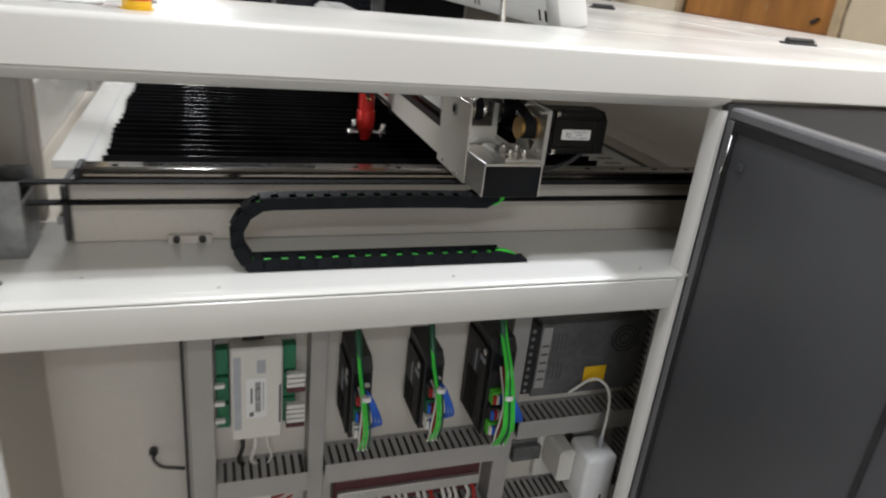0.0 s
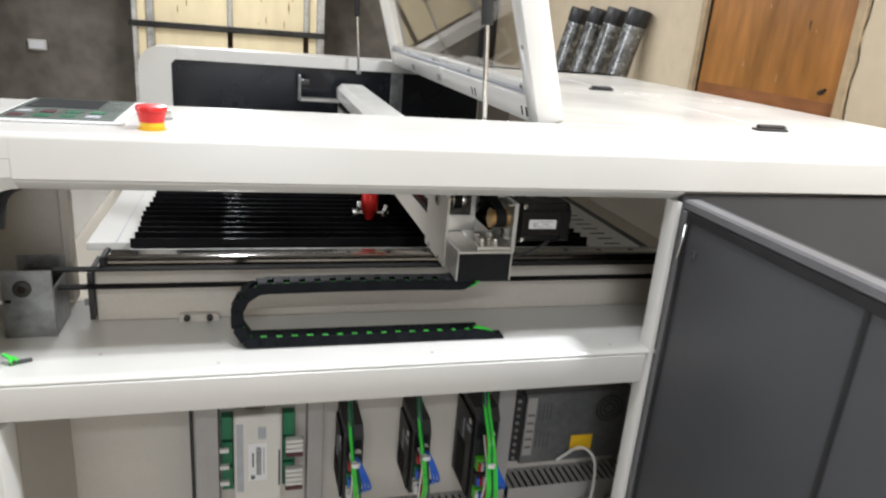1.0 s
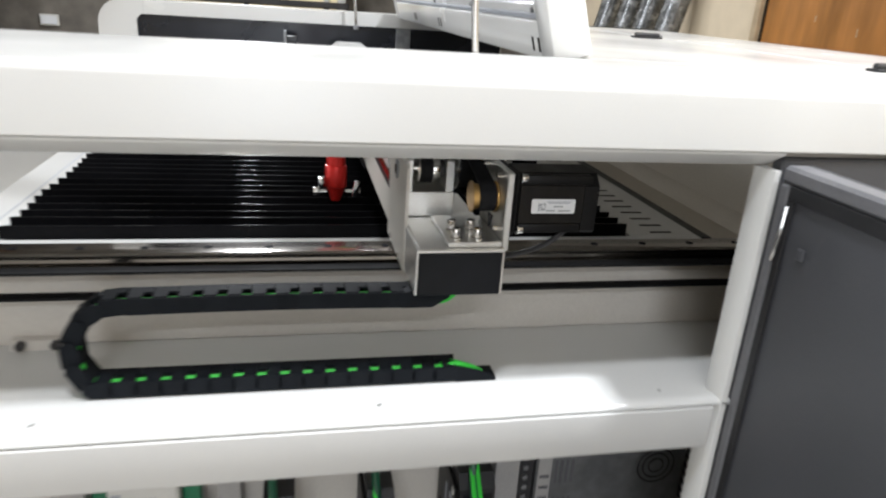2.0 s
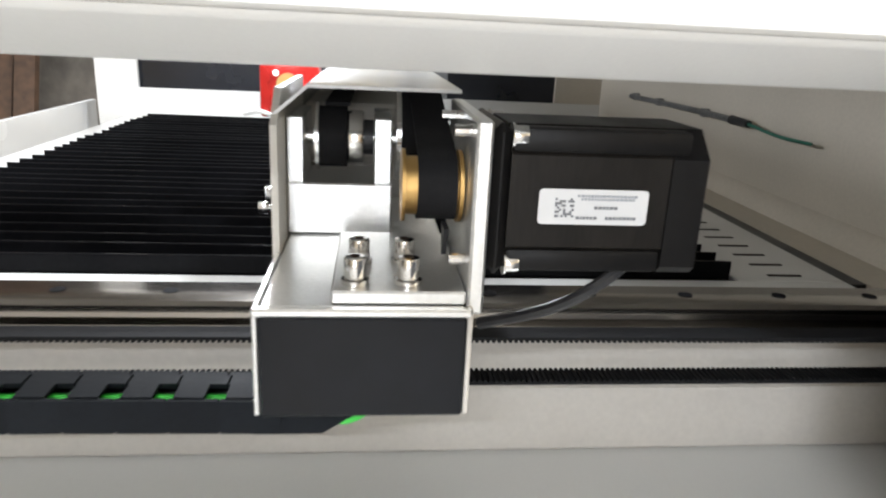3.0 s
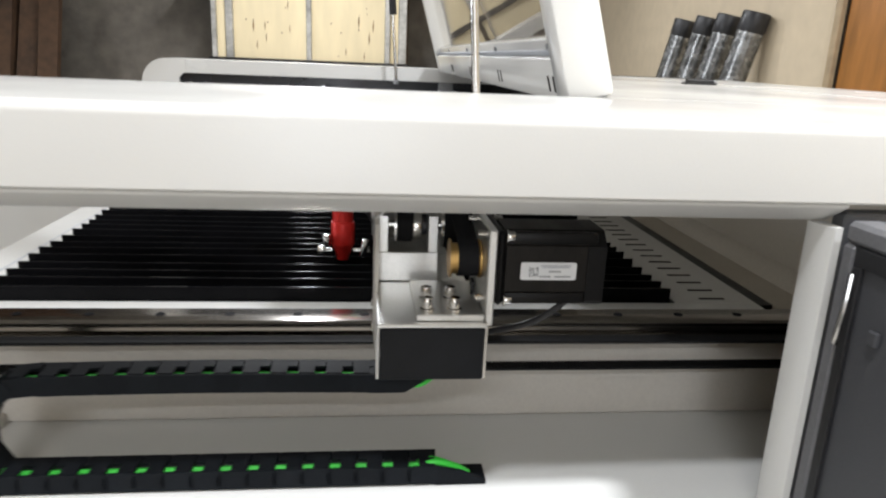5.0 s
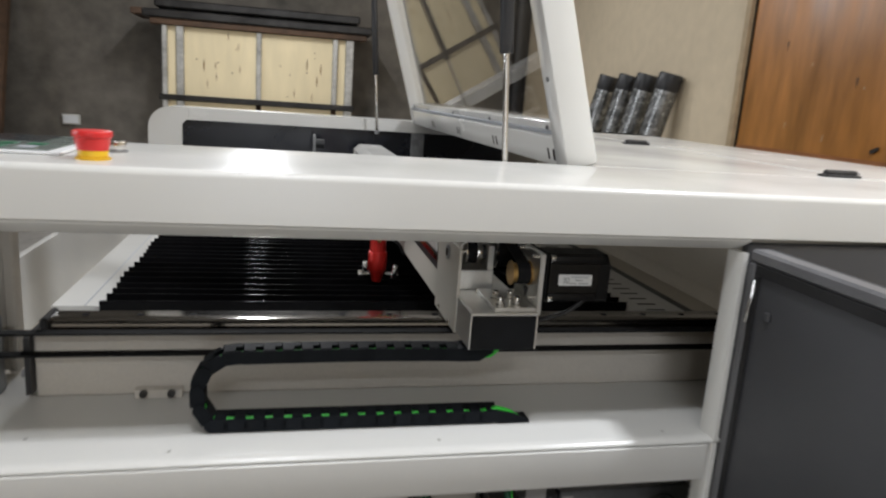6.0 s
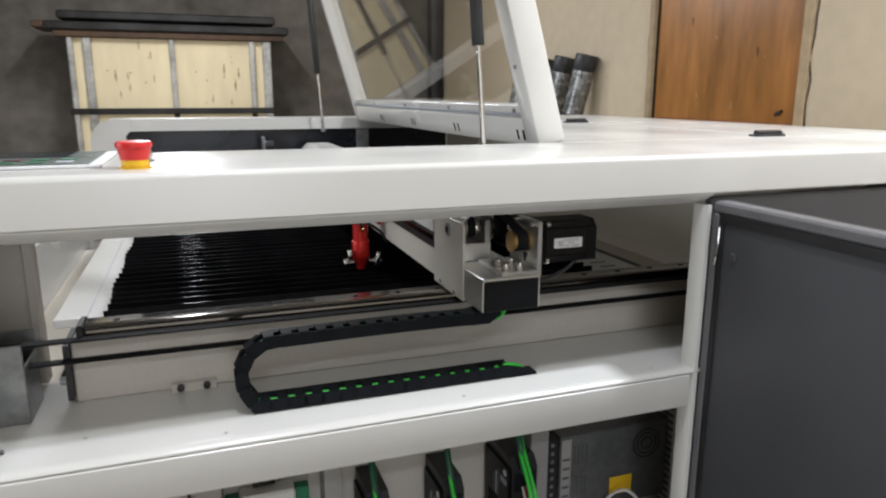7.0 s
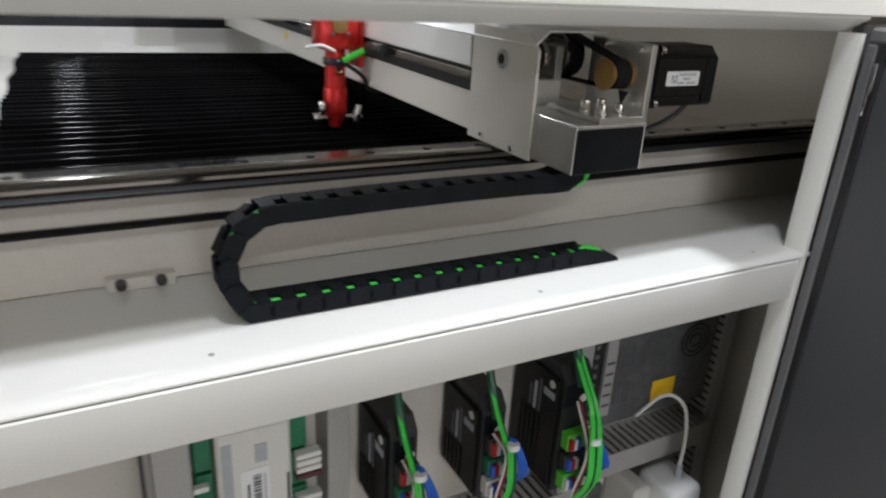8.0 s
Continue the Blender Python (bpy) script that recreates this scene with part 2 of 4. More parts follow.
    for a, b in zip(rings, rings[1:]):
        for k in range(seg):
            bm.faces.new((a[k], a[(k + 1) % seg], b[(k + 1) % seg], b[k]))
    bm.faces.new(rings[0][::-1]), bm.faces.new(rings[-1])
    bmesh.ops.recalc_face_normals(bm, faces=bm.faces[:])
    return bm


def tubem(*a, **k):
    return tube(bmesh.new(), *a, **k)


def finish(name, bm, mat, angle=35):
    me = bpy.data.meshes.new(name)
    lim = radians(angle)
    for f in bm.faces:
        f.smooth = True
    for e in bm.edges:
        e.smooth = len(e.link_faces) == 2 and e.calc_face_angle(0) < lim
    bm.to_mesh(me)
    bm.free()
    me.materials.append(mat)
    return me


def thing(name, base, label, category, group="", kind=""):
    ob = new(name)
    ob.empty_display_size = 0.05
    ob.location = base
    return tagged(ob, label, category, group, kind)


def hang(ob, parent):
    """Parents ob, whose mesh lies in world places, under a thing or a part."""
    ob.parent = parent
    m = Matrix.Identity(4)
    while parent is not None:
        m = m @ Matrix.Translation(-parent.location) if parent.data is None else m
        parent = parent.parent
    ob.matrix_parent_inverse = m if ob.parent.data is None else Matrix.Identity(4)
    return ob


def part(name, bm, mat, parent, label="", loc=None):
    ob = new(name, bm if isinstance(bm, bpy.types.Mesh) else finish(name, bm, mat))
    if loc:
        ob.location = loc
    hang(ob, parent)
    return tagged(ob, label)


def solo(name, bm, mat, label, category, group="", kind=""):
    return tagged(new(name, finish(name, bm, mat)), label, category, group, kind)


# ---- the room ----
def build_room():
    solo("floor", boxm(-4.0, 2.3, -4.2, 5.5, -0.1, 0.0), CONCRETE, "worn pale grey concrete workshop floor", "floor", kind="structure")
    solo("ceiling", boxm(-4.0, 2.3, -4.2, 5.5, 2.7, 2.8), CEILING, "off-white painted workshop ceiling", "ceiling", kind="structure")
    solo("wall_north", boxm(-4.0, 2.3, 5.3, 5.45, 0, 2.7), CEMENT, "unpainted grey cement plaster wall with stains", "wall", kind="structure")
    # never in view; the opening is added to let the west fill in
    bm = bmesh.new()
    for y0, y1, z0, z1 in ((-4.2, -0.25, 0, 2.7), (1.65, 5.5, 0, 2.7), (-0.25, 1.65, 0, 0.95), (-0.25, 1.65, 2.45, 2.7)):
        box(bm, -4.15, -4.0, y0, y1, z0, z1)
    solo("wall_west", bm, CEMENT, "unseen grey cement plaster wall, opening added for the fill lamp", "wall", kind="structure")
    # never in view; opening added in front of the south fill lamp
    bm = bmesh.new()
    for x0, x1, z0, z1 in ((-4.0, -0.5, 0, 2.7), (0.7, 2.3, 0, 2.7), (-0.5, 0.7, 2.15, 2.7)):
        box(bm, x0, x1, -4.2, -4.05, z0, z1)
    solo("wall_south", bm, PLASTER, "unseen cream plastered workshop wall, opening added for the fill lamp", "wall", kind="structure")
    bm = bmesh.new()
    for y0, y1, z0, z1 in ((-4.05, 1.242, 0, 2.7), (2.202, 5.3, 0, 2.7), (1.242, 2.202, 2.12, 2.7)):
        box(bm, 2.15, 2.3, y0, y1, z0, z1)
    solo("wall_east", bm, PLASTER, "cream painted plaster wall with scuffed paint", "wall", kind="structure")
    d = thing("door_1", (2.17, 1.722, 0), "orange varnished wooden door, closed, with a dented lower edge", "door", kind="structure")
    part("door_leaf", boxm(2.162, 2.202, 1.297, 2.152, 0.01, 2.08, 0.003), WOOD, d)
    # reddish reflection low on the door, put in as a thin coloured sheet
    part("kick_board", boxm(2.1585, 2.1618, 1.300, 2.149, 0.02, 0.968, 0.001), RED_BAND, d, "darker red-brown lower band standing for a reflection")
    for y, z, h in ((1.632, 1.03, 0.028), (1.852, 1.07, 0.022), (1.752, 1.31, 0.012), (1.472, 1.22, 0.010)):
        part("scratch", boxm(2.1612, 2.1619, y, y + 0.004, z - h / 2, z + h / 2), JAMB, d)
    for y, z in ((1.912, 1.39), (1.512, 1.24)):
        part("knot", prismm([(y, z - 0.025), (y + 0.005, z), (y + 0.007, z + 0.022), (y, z + 0.012), (y - 0.005, z + 0.018), (y - 0.004, z)], "x", 2.1611, 2.1619), BROWN, d)
    part("jamb", boxm(2.138, 2.20, 1.242, 1.284, 0, 2.12, 0.003), JAMB, d, "pale worn door jamb")
    part("jamb", boxm(2.138, 2.20, 2.165, 2.202, 0, 2.12, 0.003), JAMB, d, "pale worn door jamb")
    part("door_head", boxm(2.138, 2.20, 1.284, 2.165, 2.085, 2.12, 0.003), JAMB, d)
    part("gap_strip", boxm(2.158, 2.164, 2.153, 2.164, 0, 2.085), DARK_GAP, d)
    part("gap_strip", boxm(2.158, 2.164, 1.285, 1.296, 0, 2.085), DARK_GAP, d)
    part("hasp", prismm([(1.370, 0.996), (1.388, 0.992), (1.392, 1.002), (1.380, 1.008), (1.358, 1.018), (1.354, 1.012)], "x", 2.154, 2.1615), DARK_STEEL, d, "dark worn hasp")
    rnd = random.Random(21)
    for y, r in ((1.240, 0.0028), (2.204, 0.002)):
        part("plaster_crack", tubem([(2.149, y + rnd.uniform(-0.010, 0.010), z * 0.075) for z in range(2, 29)], r, 6, per=2), DARK_GAP, d, "dark crack beside the jamb")
    solo("corner_pipe", cylm((2.08, 5.2, 0), (2.08, 5.2, 2.7), 0.07, seg=20), DARK_STEEL, "dark painted steel pipe in the wall corner", "pipe", kind="structure")
    # wall socket on the grey wall
    s = thing("wall_socket", (-1.5, 5.3, 0.72), "small white plastic socket box on the cement wall", "socket")
    part("box", boxm(-1.57, -1.44, 5.27, 5.30, 0.68, 0.76, 0.006), CASE, s)
    part("cover", boxm(-1.56, -1.45, 5.262, 5.27, 0.69, 0.75, 0.003), LABEL, s)


def build_crate():
    c = thing("plywood_cabinet", (-0.08, 4.8, 0), "steel framed cabinet with pale plywood panels and black top", "cabinet")
    y = 4.8
    def bx(x0, x1, ya, yb, z0, z1, bev=0.0):
        x0, x1 = ((v + 0.08) * 0.934 - 0.065 for v in (x0, x1))
        z0, z1 = (0.972 + (v - 1.03) * 1.034 if v > 0.5 else v for v in (z0, z1))
        return boxm(x0, x1, ya, yb, z0, z1, bev)
    for x0, x1 in ((-0.654, -0.110), (-0.069, 0.490), (-0.776, -0.712), (0.533, 0.595)):
        p = part("panel", bx(x0, x1, y + 0.03, y + 0.045, 0.62, 1.50, 0.002), PLY, c, "pale knotty plywood panel")
        if x1 - x0 > 0.3:
            rnd = random.Random(int(x0 * 100))
            for k in range(11):
                kx, kz = (rnd.uniform(x0 + 0.06, x1 - 0.05) + 0.08) * 0.934 - 0.065, rnd.uniform(1.0, 1.42)
                w, h = rnd.choice(((0.006, 0.05), (0.004, 0.035), (0.005, 0.008), (0.004, 0.006)))
                part("knot", prismm([(kx - w, kz), (kx, kz - h), (kx + w, kz - h * 0.2), (kx + w * 0.4, kz + h)], "y", y + 0.027, y + 0.031), STAIN, p)
    for x0, x1 in ((-0.712, -0.654), (-0.110, -0.069), (0.490, 0.533), (0.595, 0.660), (-0.816, -0.776)):
        part("post", bx(x0, x1, y, y + 0.06, 0.0 if abs(x0) > 0.59 else 1.0, 1.54, 0.006), STEEL, c)
    part("bottom_rail", bx(-0.84, 0.68, y - 0.01, y + 0.07, 0.990, 1.03, 0.006), DARK_STEEL, c, "dark oily steel rail")
    part("top_rail", bx(-0.90, 0.76, y - 0.02, y + 0.08, 1.50, 1.545, 0.008), BROWN, c)
    part("top_board", bx(-0.95, 0.80, y - 0.04, y + 0.5, 1.545, 1.60, 0.01), DARK_STEEL, c, "black scuffed top board")
    part("top_board", bx(-0.86, 0.70, y - 0.03, y + 0.5, 1.615, 1.67, 0.01), DARK_STEEL, c, "black scuffed top board")
    part("board_end", bx(-1.03, -0.92, y - 0.03, y + 0.4, 1.555, 1.60, 0.006), BROWN, c)
    part("back_panel", bx(-0.86, 0.70, y + 0.48, y + 0.49, 0.1, 1.54), BROWN, c)
    w = thing("timber_pile", (-2.4, 4.4, 0), "stack of brown rough timber leaning by the wall", "timber")
    rnd = random.Random(5)
    for k in range(7):
        x = -2.9 + k * 0.16
        part("plank", prismm([(4.5 + rnd.uniform(0, 0.1), 0), (4.6, 0), (5.2, 1.5 + rnd.uniform(0, 0.5)), (5.12, 1.5 + rnd.uniform(0, 0.5))], "x", x, x + 0.13), BROWN, w)


def build_pipes():
    for y in (2.695, 2.935, 3.155, 3.42):
        t = thing("wrapped_tube", (1.98, y, 0), "dark capped laser tube wrapped in silvery film, leaning on the wall", "tube", "tubes leaning on the wall")
        a, b = Vector((1.86, y + 0.14, 0.0)), Vector((2.09, y - 0.02, 1.285))
        part("body", cylm(a, a.lerp(b, 0.94), 0.058, seg=18), FILM, t, "silvery film wrap")
        part("cap", cylm(a.lerp(b, 0.93), b, 0.062, seg=18, bev=0.008), BLACK, t, "dark sleeve cap")
        part("film_edge", cylm(a.lerp(b, 0.5), a.lerp(b, 0.925), 0.0605, seg=18), WRAP, t)


# ---- the machine ----
XR = 1.42


def build_body():
    m = thing("laser_cutter", (0.5, 0.8, 0), "large white powder-coated laser cutting machine with open side", "machine")
    # near top: rolled front edge, flat top, sloping lower return
    nose = [(-0.020 + 0.007 - 0.007 * math.cos(radians(a)), 0.993 + 0.007 * math.sin(radians(a))) for a in range(0, 91, 15)]
    prof = [(-0.008, 0.9490), (-0.0185, 0.9490), (-0.020, 0.9505), *nose, (0.232, 1.0), (0.235, 0.997), (0.235, 0.962), (0.231, 0.962), (0.231, 0.988), (-0.008, 0.988)]
    part("top_cover", prismm(prof, "x", -0.158, XR), WHITE, m)
    part("opening_lip", prismm([(-0.0195, 0.9488), (-0.0190, 0.9472), (-0.0175, 0.9460), (0.001, 0.9346), (0.0025, 0.934), (0.012, 0.934), (0.012, 0.9488)], "x", -0.158, 0.665), WHITE, m)
    part("top_cover", prismm([(-0.020, 0.972), *nose, (0.232, 1.0), (0.235, 0.997), (0.235, 0.962), (0.231, 0.962), (0.231, 0.988), (-0.008, 0.988), (-0.008, 0.972)], "x", -0.25, -0.1582), WHITE, m)
    outer = arc(-0.25, 0.935, 0.065, 180, 90, 12)
    shell = outer + [(x2, z2) for x2, z2 in reversed(arc(-0.25, 0.935, 0.053, 180, 90, 12))]
    part("corner_cover", prismm(shell, "y", -0.0195, 0.235), WHITE, m)
    face = [(-0.315, 0.886), *outer[:-1], (-0.25, 0.9985), (-0.25, 0.9715), (-0.1585, 0.9715), *arc(-0.1585, 0.8895, 0.0625, 90, 180, 10), (-0.221, 0.886)]
    part("corner_plate", prismm(face, "y", -0.020, -0.008), WHITE, m)
    part("side_wall", boxm(-0.3148, -0.303, -0.0075, 0.2390, 0.02, 0.934), WHITE, m)
    part("side_skin", boxm(-0.315, -0.221, -0.020, -0.008, 0.676, 0.8855, 0.0015), WHITE, m)
    part("side_skin", boxm(-0.315, -0.205, -0.020, -0.008, 0.02, 0.6745, 0.0015), WHITE, m)
    # rounded return of the opening at its upper left corner, then down the left edge
    sect = [(0.0635, -0.019), (0.045, 0.0), (0.045, 0.012), (0.074, 0.012), (0.074, -0.0075)]
    lip, rings = bmesh.new(), []
    for k in range(11):
        a = radians(90 + 9 * k)
        rings.append([lip.verts.new((-0.1585 + r * math.cos(a), y, 0.8895 + r * math.sin(a))) for r, y in sect])
    for ra, rb in zip(rings, rings[1:]):
        for k in range(5):
            lip.faces.new((ra[k], ra[(k + 1) % 5], rb[(k + 1) % 5], rb[k]))
    lip.faces.new(rings[0]), lip.faces.new(rings[-1][::-1])
    bmesh.ops.recalc_face_normals(lip, faces=lip.faces[:])
    part("opening_lip", lip, WHITE, m)
    part("opening_lip", prismm([(-0.222, -0.019), (-0.2035, 0.0), (-0.2035, 0.012), (-0.232, 0.012), (-0.232, -0.0075)], "z", 0.7005, 0.889), WHITE, m)
    part("opening_lip", prismm([(-0.205, -0.019), (-0.197, 0.0), (-0.197, 0.012), (-0.22, 0.012), (-0.22, -0.0075)], "z", 0.02, 0.6415), WHITE, m)
    part("post", prismm([(0.6525, -0.004), (0.6570, -0.018), (0.6585, -0.0195), (0.664, -0.0195), (0.664, 0.002), (0.6525, 0.002)], "z", 0.02, 0.9335), WHITE, m)
    part("shelf", prismm([(-0.0195, 0.7015), (-0.0195, 0.7030), (-0.0175, 0.7055), (-0.013, 0.7075), (-0.008, 0.708), (0.215, 0.708), (0.215, 0.690), (0.0125, 0.690), (0.0125, 0.7015)], "x", -0.31, 0.985), WHITE, m)
    part("cross_rail", prismm([(-0.0205, 0.6560), (-0.019, 0.6535), (0.0, 0.642), (0.012, 0.642), (0.012, 0.6995), (-0.019, 0.6998), (-0.0205, 0.6985)], "x", -0.2207, 0.6505), WHITE, m)
    part("side_panel", boxm(0.666, XR, -0.017, -0.002, 0.06, 0.943, 0.002), GREY, m, "dark grey closed side panel")
    # rear top cover
    part("rear_cover", boxm(0.585, XR, 0.2355, 1.68, 0.986, 1.0, 0.002), WHITE, m)
    part("service_lid", boxm(1.05, XR - 0.06, 0.2365, 1.5, 0.9995, 1.0012, 0.0006), WHITE, m)
    part("rear_panel", boxm(XR - 0.012, XR, 0.0, 1.68, 0.02, 0.985), WHITE, m)
    # far end: rounded plate with a black window
    yf = 1.55
    fo = arc(-0.190, 0.935, 0.065, 180, 90, 10)
    part("end_plate", prismm([(-0.255, 0.70), *fo, (-0.14, 1.0), (-0.14, 0.963), (-0.146, 0.963), (-0.158, 0.950), (-0.158, 0.70)], "y", yf, yf + 0.012), WHITE, m)
    part("end_plate", boxm(-0.14, 0.985, yf, yf + 0.012, 0.963, 1.0, 0.001), WHITE, m)
    part("end_plate", boxm(-0.158, 0.985, yf, yf + 0.012, 0.70, 0.796, 0.001), WHITE, m)
    part("end_top", boxm(-0.190, XR, yf + 0.0125, 1.68, 0.986, 1.0, 0.002), WHITE, m)
    part("end_corner", prismm(fo + list(reversed(arc(-0.190, 0.935, 0.053, 180, 90, 10))), "y", yf + 0.0125, 1.68), WHITE, m)
    part("end_plate", boxm(0.865, 0.985, yf, yf + 0.012, 0.7965, 0.9625, 0.001), CREAM, m)
    part("end_window", boxm(-0.168, 0.985, yf + 0.02, yf + 0.03, 0.78, 0.985), WINDOW_BLACK, m, "black glossy end window")
    part("window_post", boxm(0.548, 0.590, yf + 0.013, yf + 0.019, 0.7965, 0.9625, 0.001), GALV, m, "grey post behind the end opening")
    part("end_skin", boxm(-0.255, XR, 1.668, 1.68, 0.02, 0.94), WHITE, m)
    # front wall, ledge and inner partitions
    part("front_panel", boxm(-0.315, -0.303, 0.24, 1.667, 0.02, 0.752), WHITE, m)
    part("front_ledge", boxm(-0.302, -0.205, 0.2155, 1.549, 0.600, 0.610, 0.001), CREAM, m)
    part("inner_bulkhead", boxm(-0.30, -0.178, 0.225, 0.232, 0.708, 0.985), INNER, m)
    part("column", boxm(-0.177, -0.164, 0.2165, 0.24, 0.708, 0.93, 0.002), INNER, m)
    part("rear_bulkhead", boxm(0.985, 0.995, 0.03, 1.549, 0.30, 0.985), CREAM, m)
    part("rear_ledge", boxm(0.906, 0.9845, 0.216, 1.549, 0.712, 0.722, 0.002), CREAM, m)
    part("ledge_fold", prismm([(0.9845, 0.722), (0.9845, 0.748), (0.962, 0.722)], "y", 0.216, 1.549), CREAM, m)
    part("gap_seal", boxm(0.8805, 0.9055, 0.405, 1.549, 0.70, 0.7225), BLACK, m, "black gap along the bed")
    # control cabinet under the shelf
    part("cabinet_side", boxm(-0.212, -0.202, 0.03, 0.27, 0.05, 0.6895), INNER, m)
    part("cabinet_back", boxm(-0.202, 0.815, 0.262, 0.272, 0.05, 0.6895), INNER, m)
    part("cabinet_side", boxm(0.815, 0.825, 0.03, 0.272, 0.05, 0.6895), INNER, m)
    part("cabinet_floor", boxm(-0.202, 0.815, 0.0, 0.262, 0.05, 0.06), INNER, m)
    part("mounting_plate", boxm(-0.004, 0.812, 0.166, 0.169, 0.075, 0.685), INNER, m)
    part("plate_edge_seal", boxm(-0.008, -0.0045, 0.150, 0.170, 0.075, 0.685), BLACK, m)
    part("base_rail", boxm(-0.1965, 0.6505, -0.0195, 0.012, 0.02, 0.075, 0.003), WHITE, m)
    # screw holes in the shelf edge and post
    for x, y in ((0.328, 0.003), (0.602, 0.001), (0.045, 0.002), (-0.10, 0.04)):
        part("screw_hole", cylm((x, y, 0.7075), (x, y, 0.7084), 0.0022, seg=10), STEEL, m)
    part("screw_hole", cylm((-0.232, -0.0195, 0.868), (-0.232, -0.0207, 0.868), 0.003, seg=10), DARK_GAP, m)
    # foot brackets of the bed beam
    f = part("foot_bracket", boxm(-0.014, 0.040, 0.130, 0.1415, 0.708, 0.7190, 0.001), INNER, m)
    for x in (-0.003, 0.028):
        part("bolt", cylm((x, 0.1300, 0.7160), (x, 0.1225, 0.7160), 0.0045, seg=10, bev=0.001), DARK_STEEL, f, "dark bolt head")
    return m


def build_door():
    d = thing("side_door", (0.69, -0.3, 0), "dark grey sheet metal side door swung wide open", "door")
    x = 0.667
    part("inner_sheet", boxm(x, x + 0.004, -0.58, -0.035, 0.10, 0.915, 0.001), GREY, d)
    part("outer_sheet", boxm(x + 0.020, x + 0.024, -0.60, -0.0225, 0.08, 0.9395, 0.001), GREY, d)
    part("top_flange", boxm(x - 0.004, x + 0.0195, -0.60, -0.0225, 0.9255, 0.9400, 0.003), EDGE_GREY, d, "scuffed lighter top edge")
    part("hinge_flange", boxm(x - 0.004, x + 0.0195, -0.0345, -0.0225, 0.08, 0.9250, 0.002), EDGE_GREY, d)
    part("end_flange", boxm(x - 0.004, x + 0.0195, -0.60, -0.582, 0.08, 0.9250, 0.002), GREY, d)
    part("gasket", boxm(x - 0.0025, x - 0.0005, -0.345, -0.338, 0.12, 0.916, 0.0005), BLACK, d)
    part("gasket", boxm(x - 0.0035, x - 0.0005, -0.58, -0.035, 0.9125, 0.9250, 0.0005), BLACK, d)
    part("gasket", boxm(x - 0.0035, x - 0.0005, -0.043, -0.035, 0.12, 0.912, 0.0005), BLACK, d)
    part("stay_wire", tubem([(0.6610, -0.039, 0.908), (0.6595, -0.040, 0.885), (0.6590, -0.038, 0.862), (0.6620, -0.036, 0.858)], 0.0016, 6), CHROME, d, "bent steel latch wire")
    part("clip", boxm(x - 0.004, x, -0.068, -0.060, 0.868, 0.878, 0.001), GREY, d)


def build_bed():
    b = thing("slat_bed", (0.35, 0.97, 0.70), "cutting bed of black slats in a white frame", "work table")
    part("edge_strip", boxm(-0.195, -0.118, 0.4395, 1.545, 0.712, 0.726, 0.001), WHITE, b)
    part("strip_seam", boxm(-0.148, -0.146, 0.4395, 1.545, 0.7255, 0.7268), PALE_INK, b)
    part("front_strip", boxm(-0.118, 0.880, 0.218, 0.404, 0.712, 0.726, 0.001), WHITE, b)
    part("far_strip", boxm(-0.118, 0.880, 1.51, 1.545, 0.712, 0.726, 0.001), WHITE, b)
    s = part("edge_strip", boxm(0.765, 0.880, 0.4045, 1.5095, 0.712, 0.726, 0.001), WHITE, b)
    slot = finish("slot", boxm(0.806, 0.842, -0.0022, 0.0022, 0.7258, 0.7268), DARK_GAP)
    for k in range(31):
        part("slot", slot, DARK_GAP, s, loc=(0, 0.420 + 0.0352 * k, 0))
    part("tray", boxm(-0.117, 0.764, 0.405, 1.509, 0.712, 0.7225), VOID, b)
    slat = finish("slat", prismm([(-0.0160, 0.7268), (-0.0160, 0.7420), *arc(-0.0146, 0.7426, 0.0014, 180, 85, 5), (0.0165, 0.7352), (0.0165, 0.7268)], "x", -0.118, 0.758), SLAT, 60)
    for k in range(31):
        bar = part("slat", slat, SLAT, b, loc=(0, 0.4215 + 0.0352 * k, 0.0008 * math.sin(k * 1.7)))
        bar.rotation_euler = (0, 0.004 * math.sin(k * 0.9), 0.005 * math.sin(k * 0.6 + 1))
    beam = thing("bed_beam", (0.42, 0.17, 0.708), "white box section beam under the guide rail", "beam")
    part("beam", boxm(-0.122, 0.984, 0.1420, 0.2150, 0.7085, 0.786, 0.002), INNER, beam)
    part("end_plate", boxm(-0.1285, -0.1225, 0.130, 0.20, 0.716, 0.785), BLACK, beam)
    part("bolt", cylm((-0.130, 0.150, 0.735), (-0.138, 0.150, 0.735), 0.005, seg=10), GALV, beam)
    r = thing("linear_rail", (0.42, 0.165, 0.79), "dark oily steel linear guide rail with bolt holes", "rail")
    prof = [(0.142, 0.7865), (0.142, 0.790), (0.147, 0.7925), (0.147, 0.7955), (0.1435, 0.7975), (0.1435, 0.8005), (0.146, 0.8025), (0.176, 0.8025), (0.179, 0.8005), (0.179, 0.7975), (0.175, 0.7955), (0.175, 0.7925), (0.180, 0.790), (0.180, 0.7865)]
    part("rail", prismm(prof, "x", -0.105, 0.983), RAIL, r)
    part("end_cap", boxm(-0.114, -0.1055, 0.139, 0.183, 0.7865, 0.8045, 0.002), BLACK, r)
    hole = finish("bolt_hole", cylm((0, 0.162, 0.8020), (0, 0.162, 0.8027), 0.0042, seg=14), VOID)
    for k in range(18):
        part("bolt_hole", hole, DARK_GAP, r, loc=(-0.071 + 0.06 * k, 0, 0))


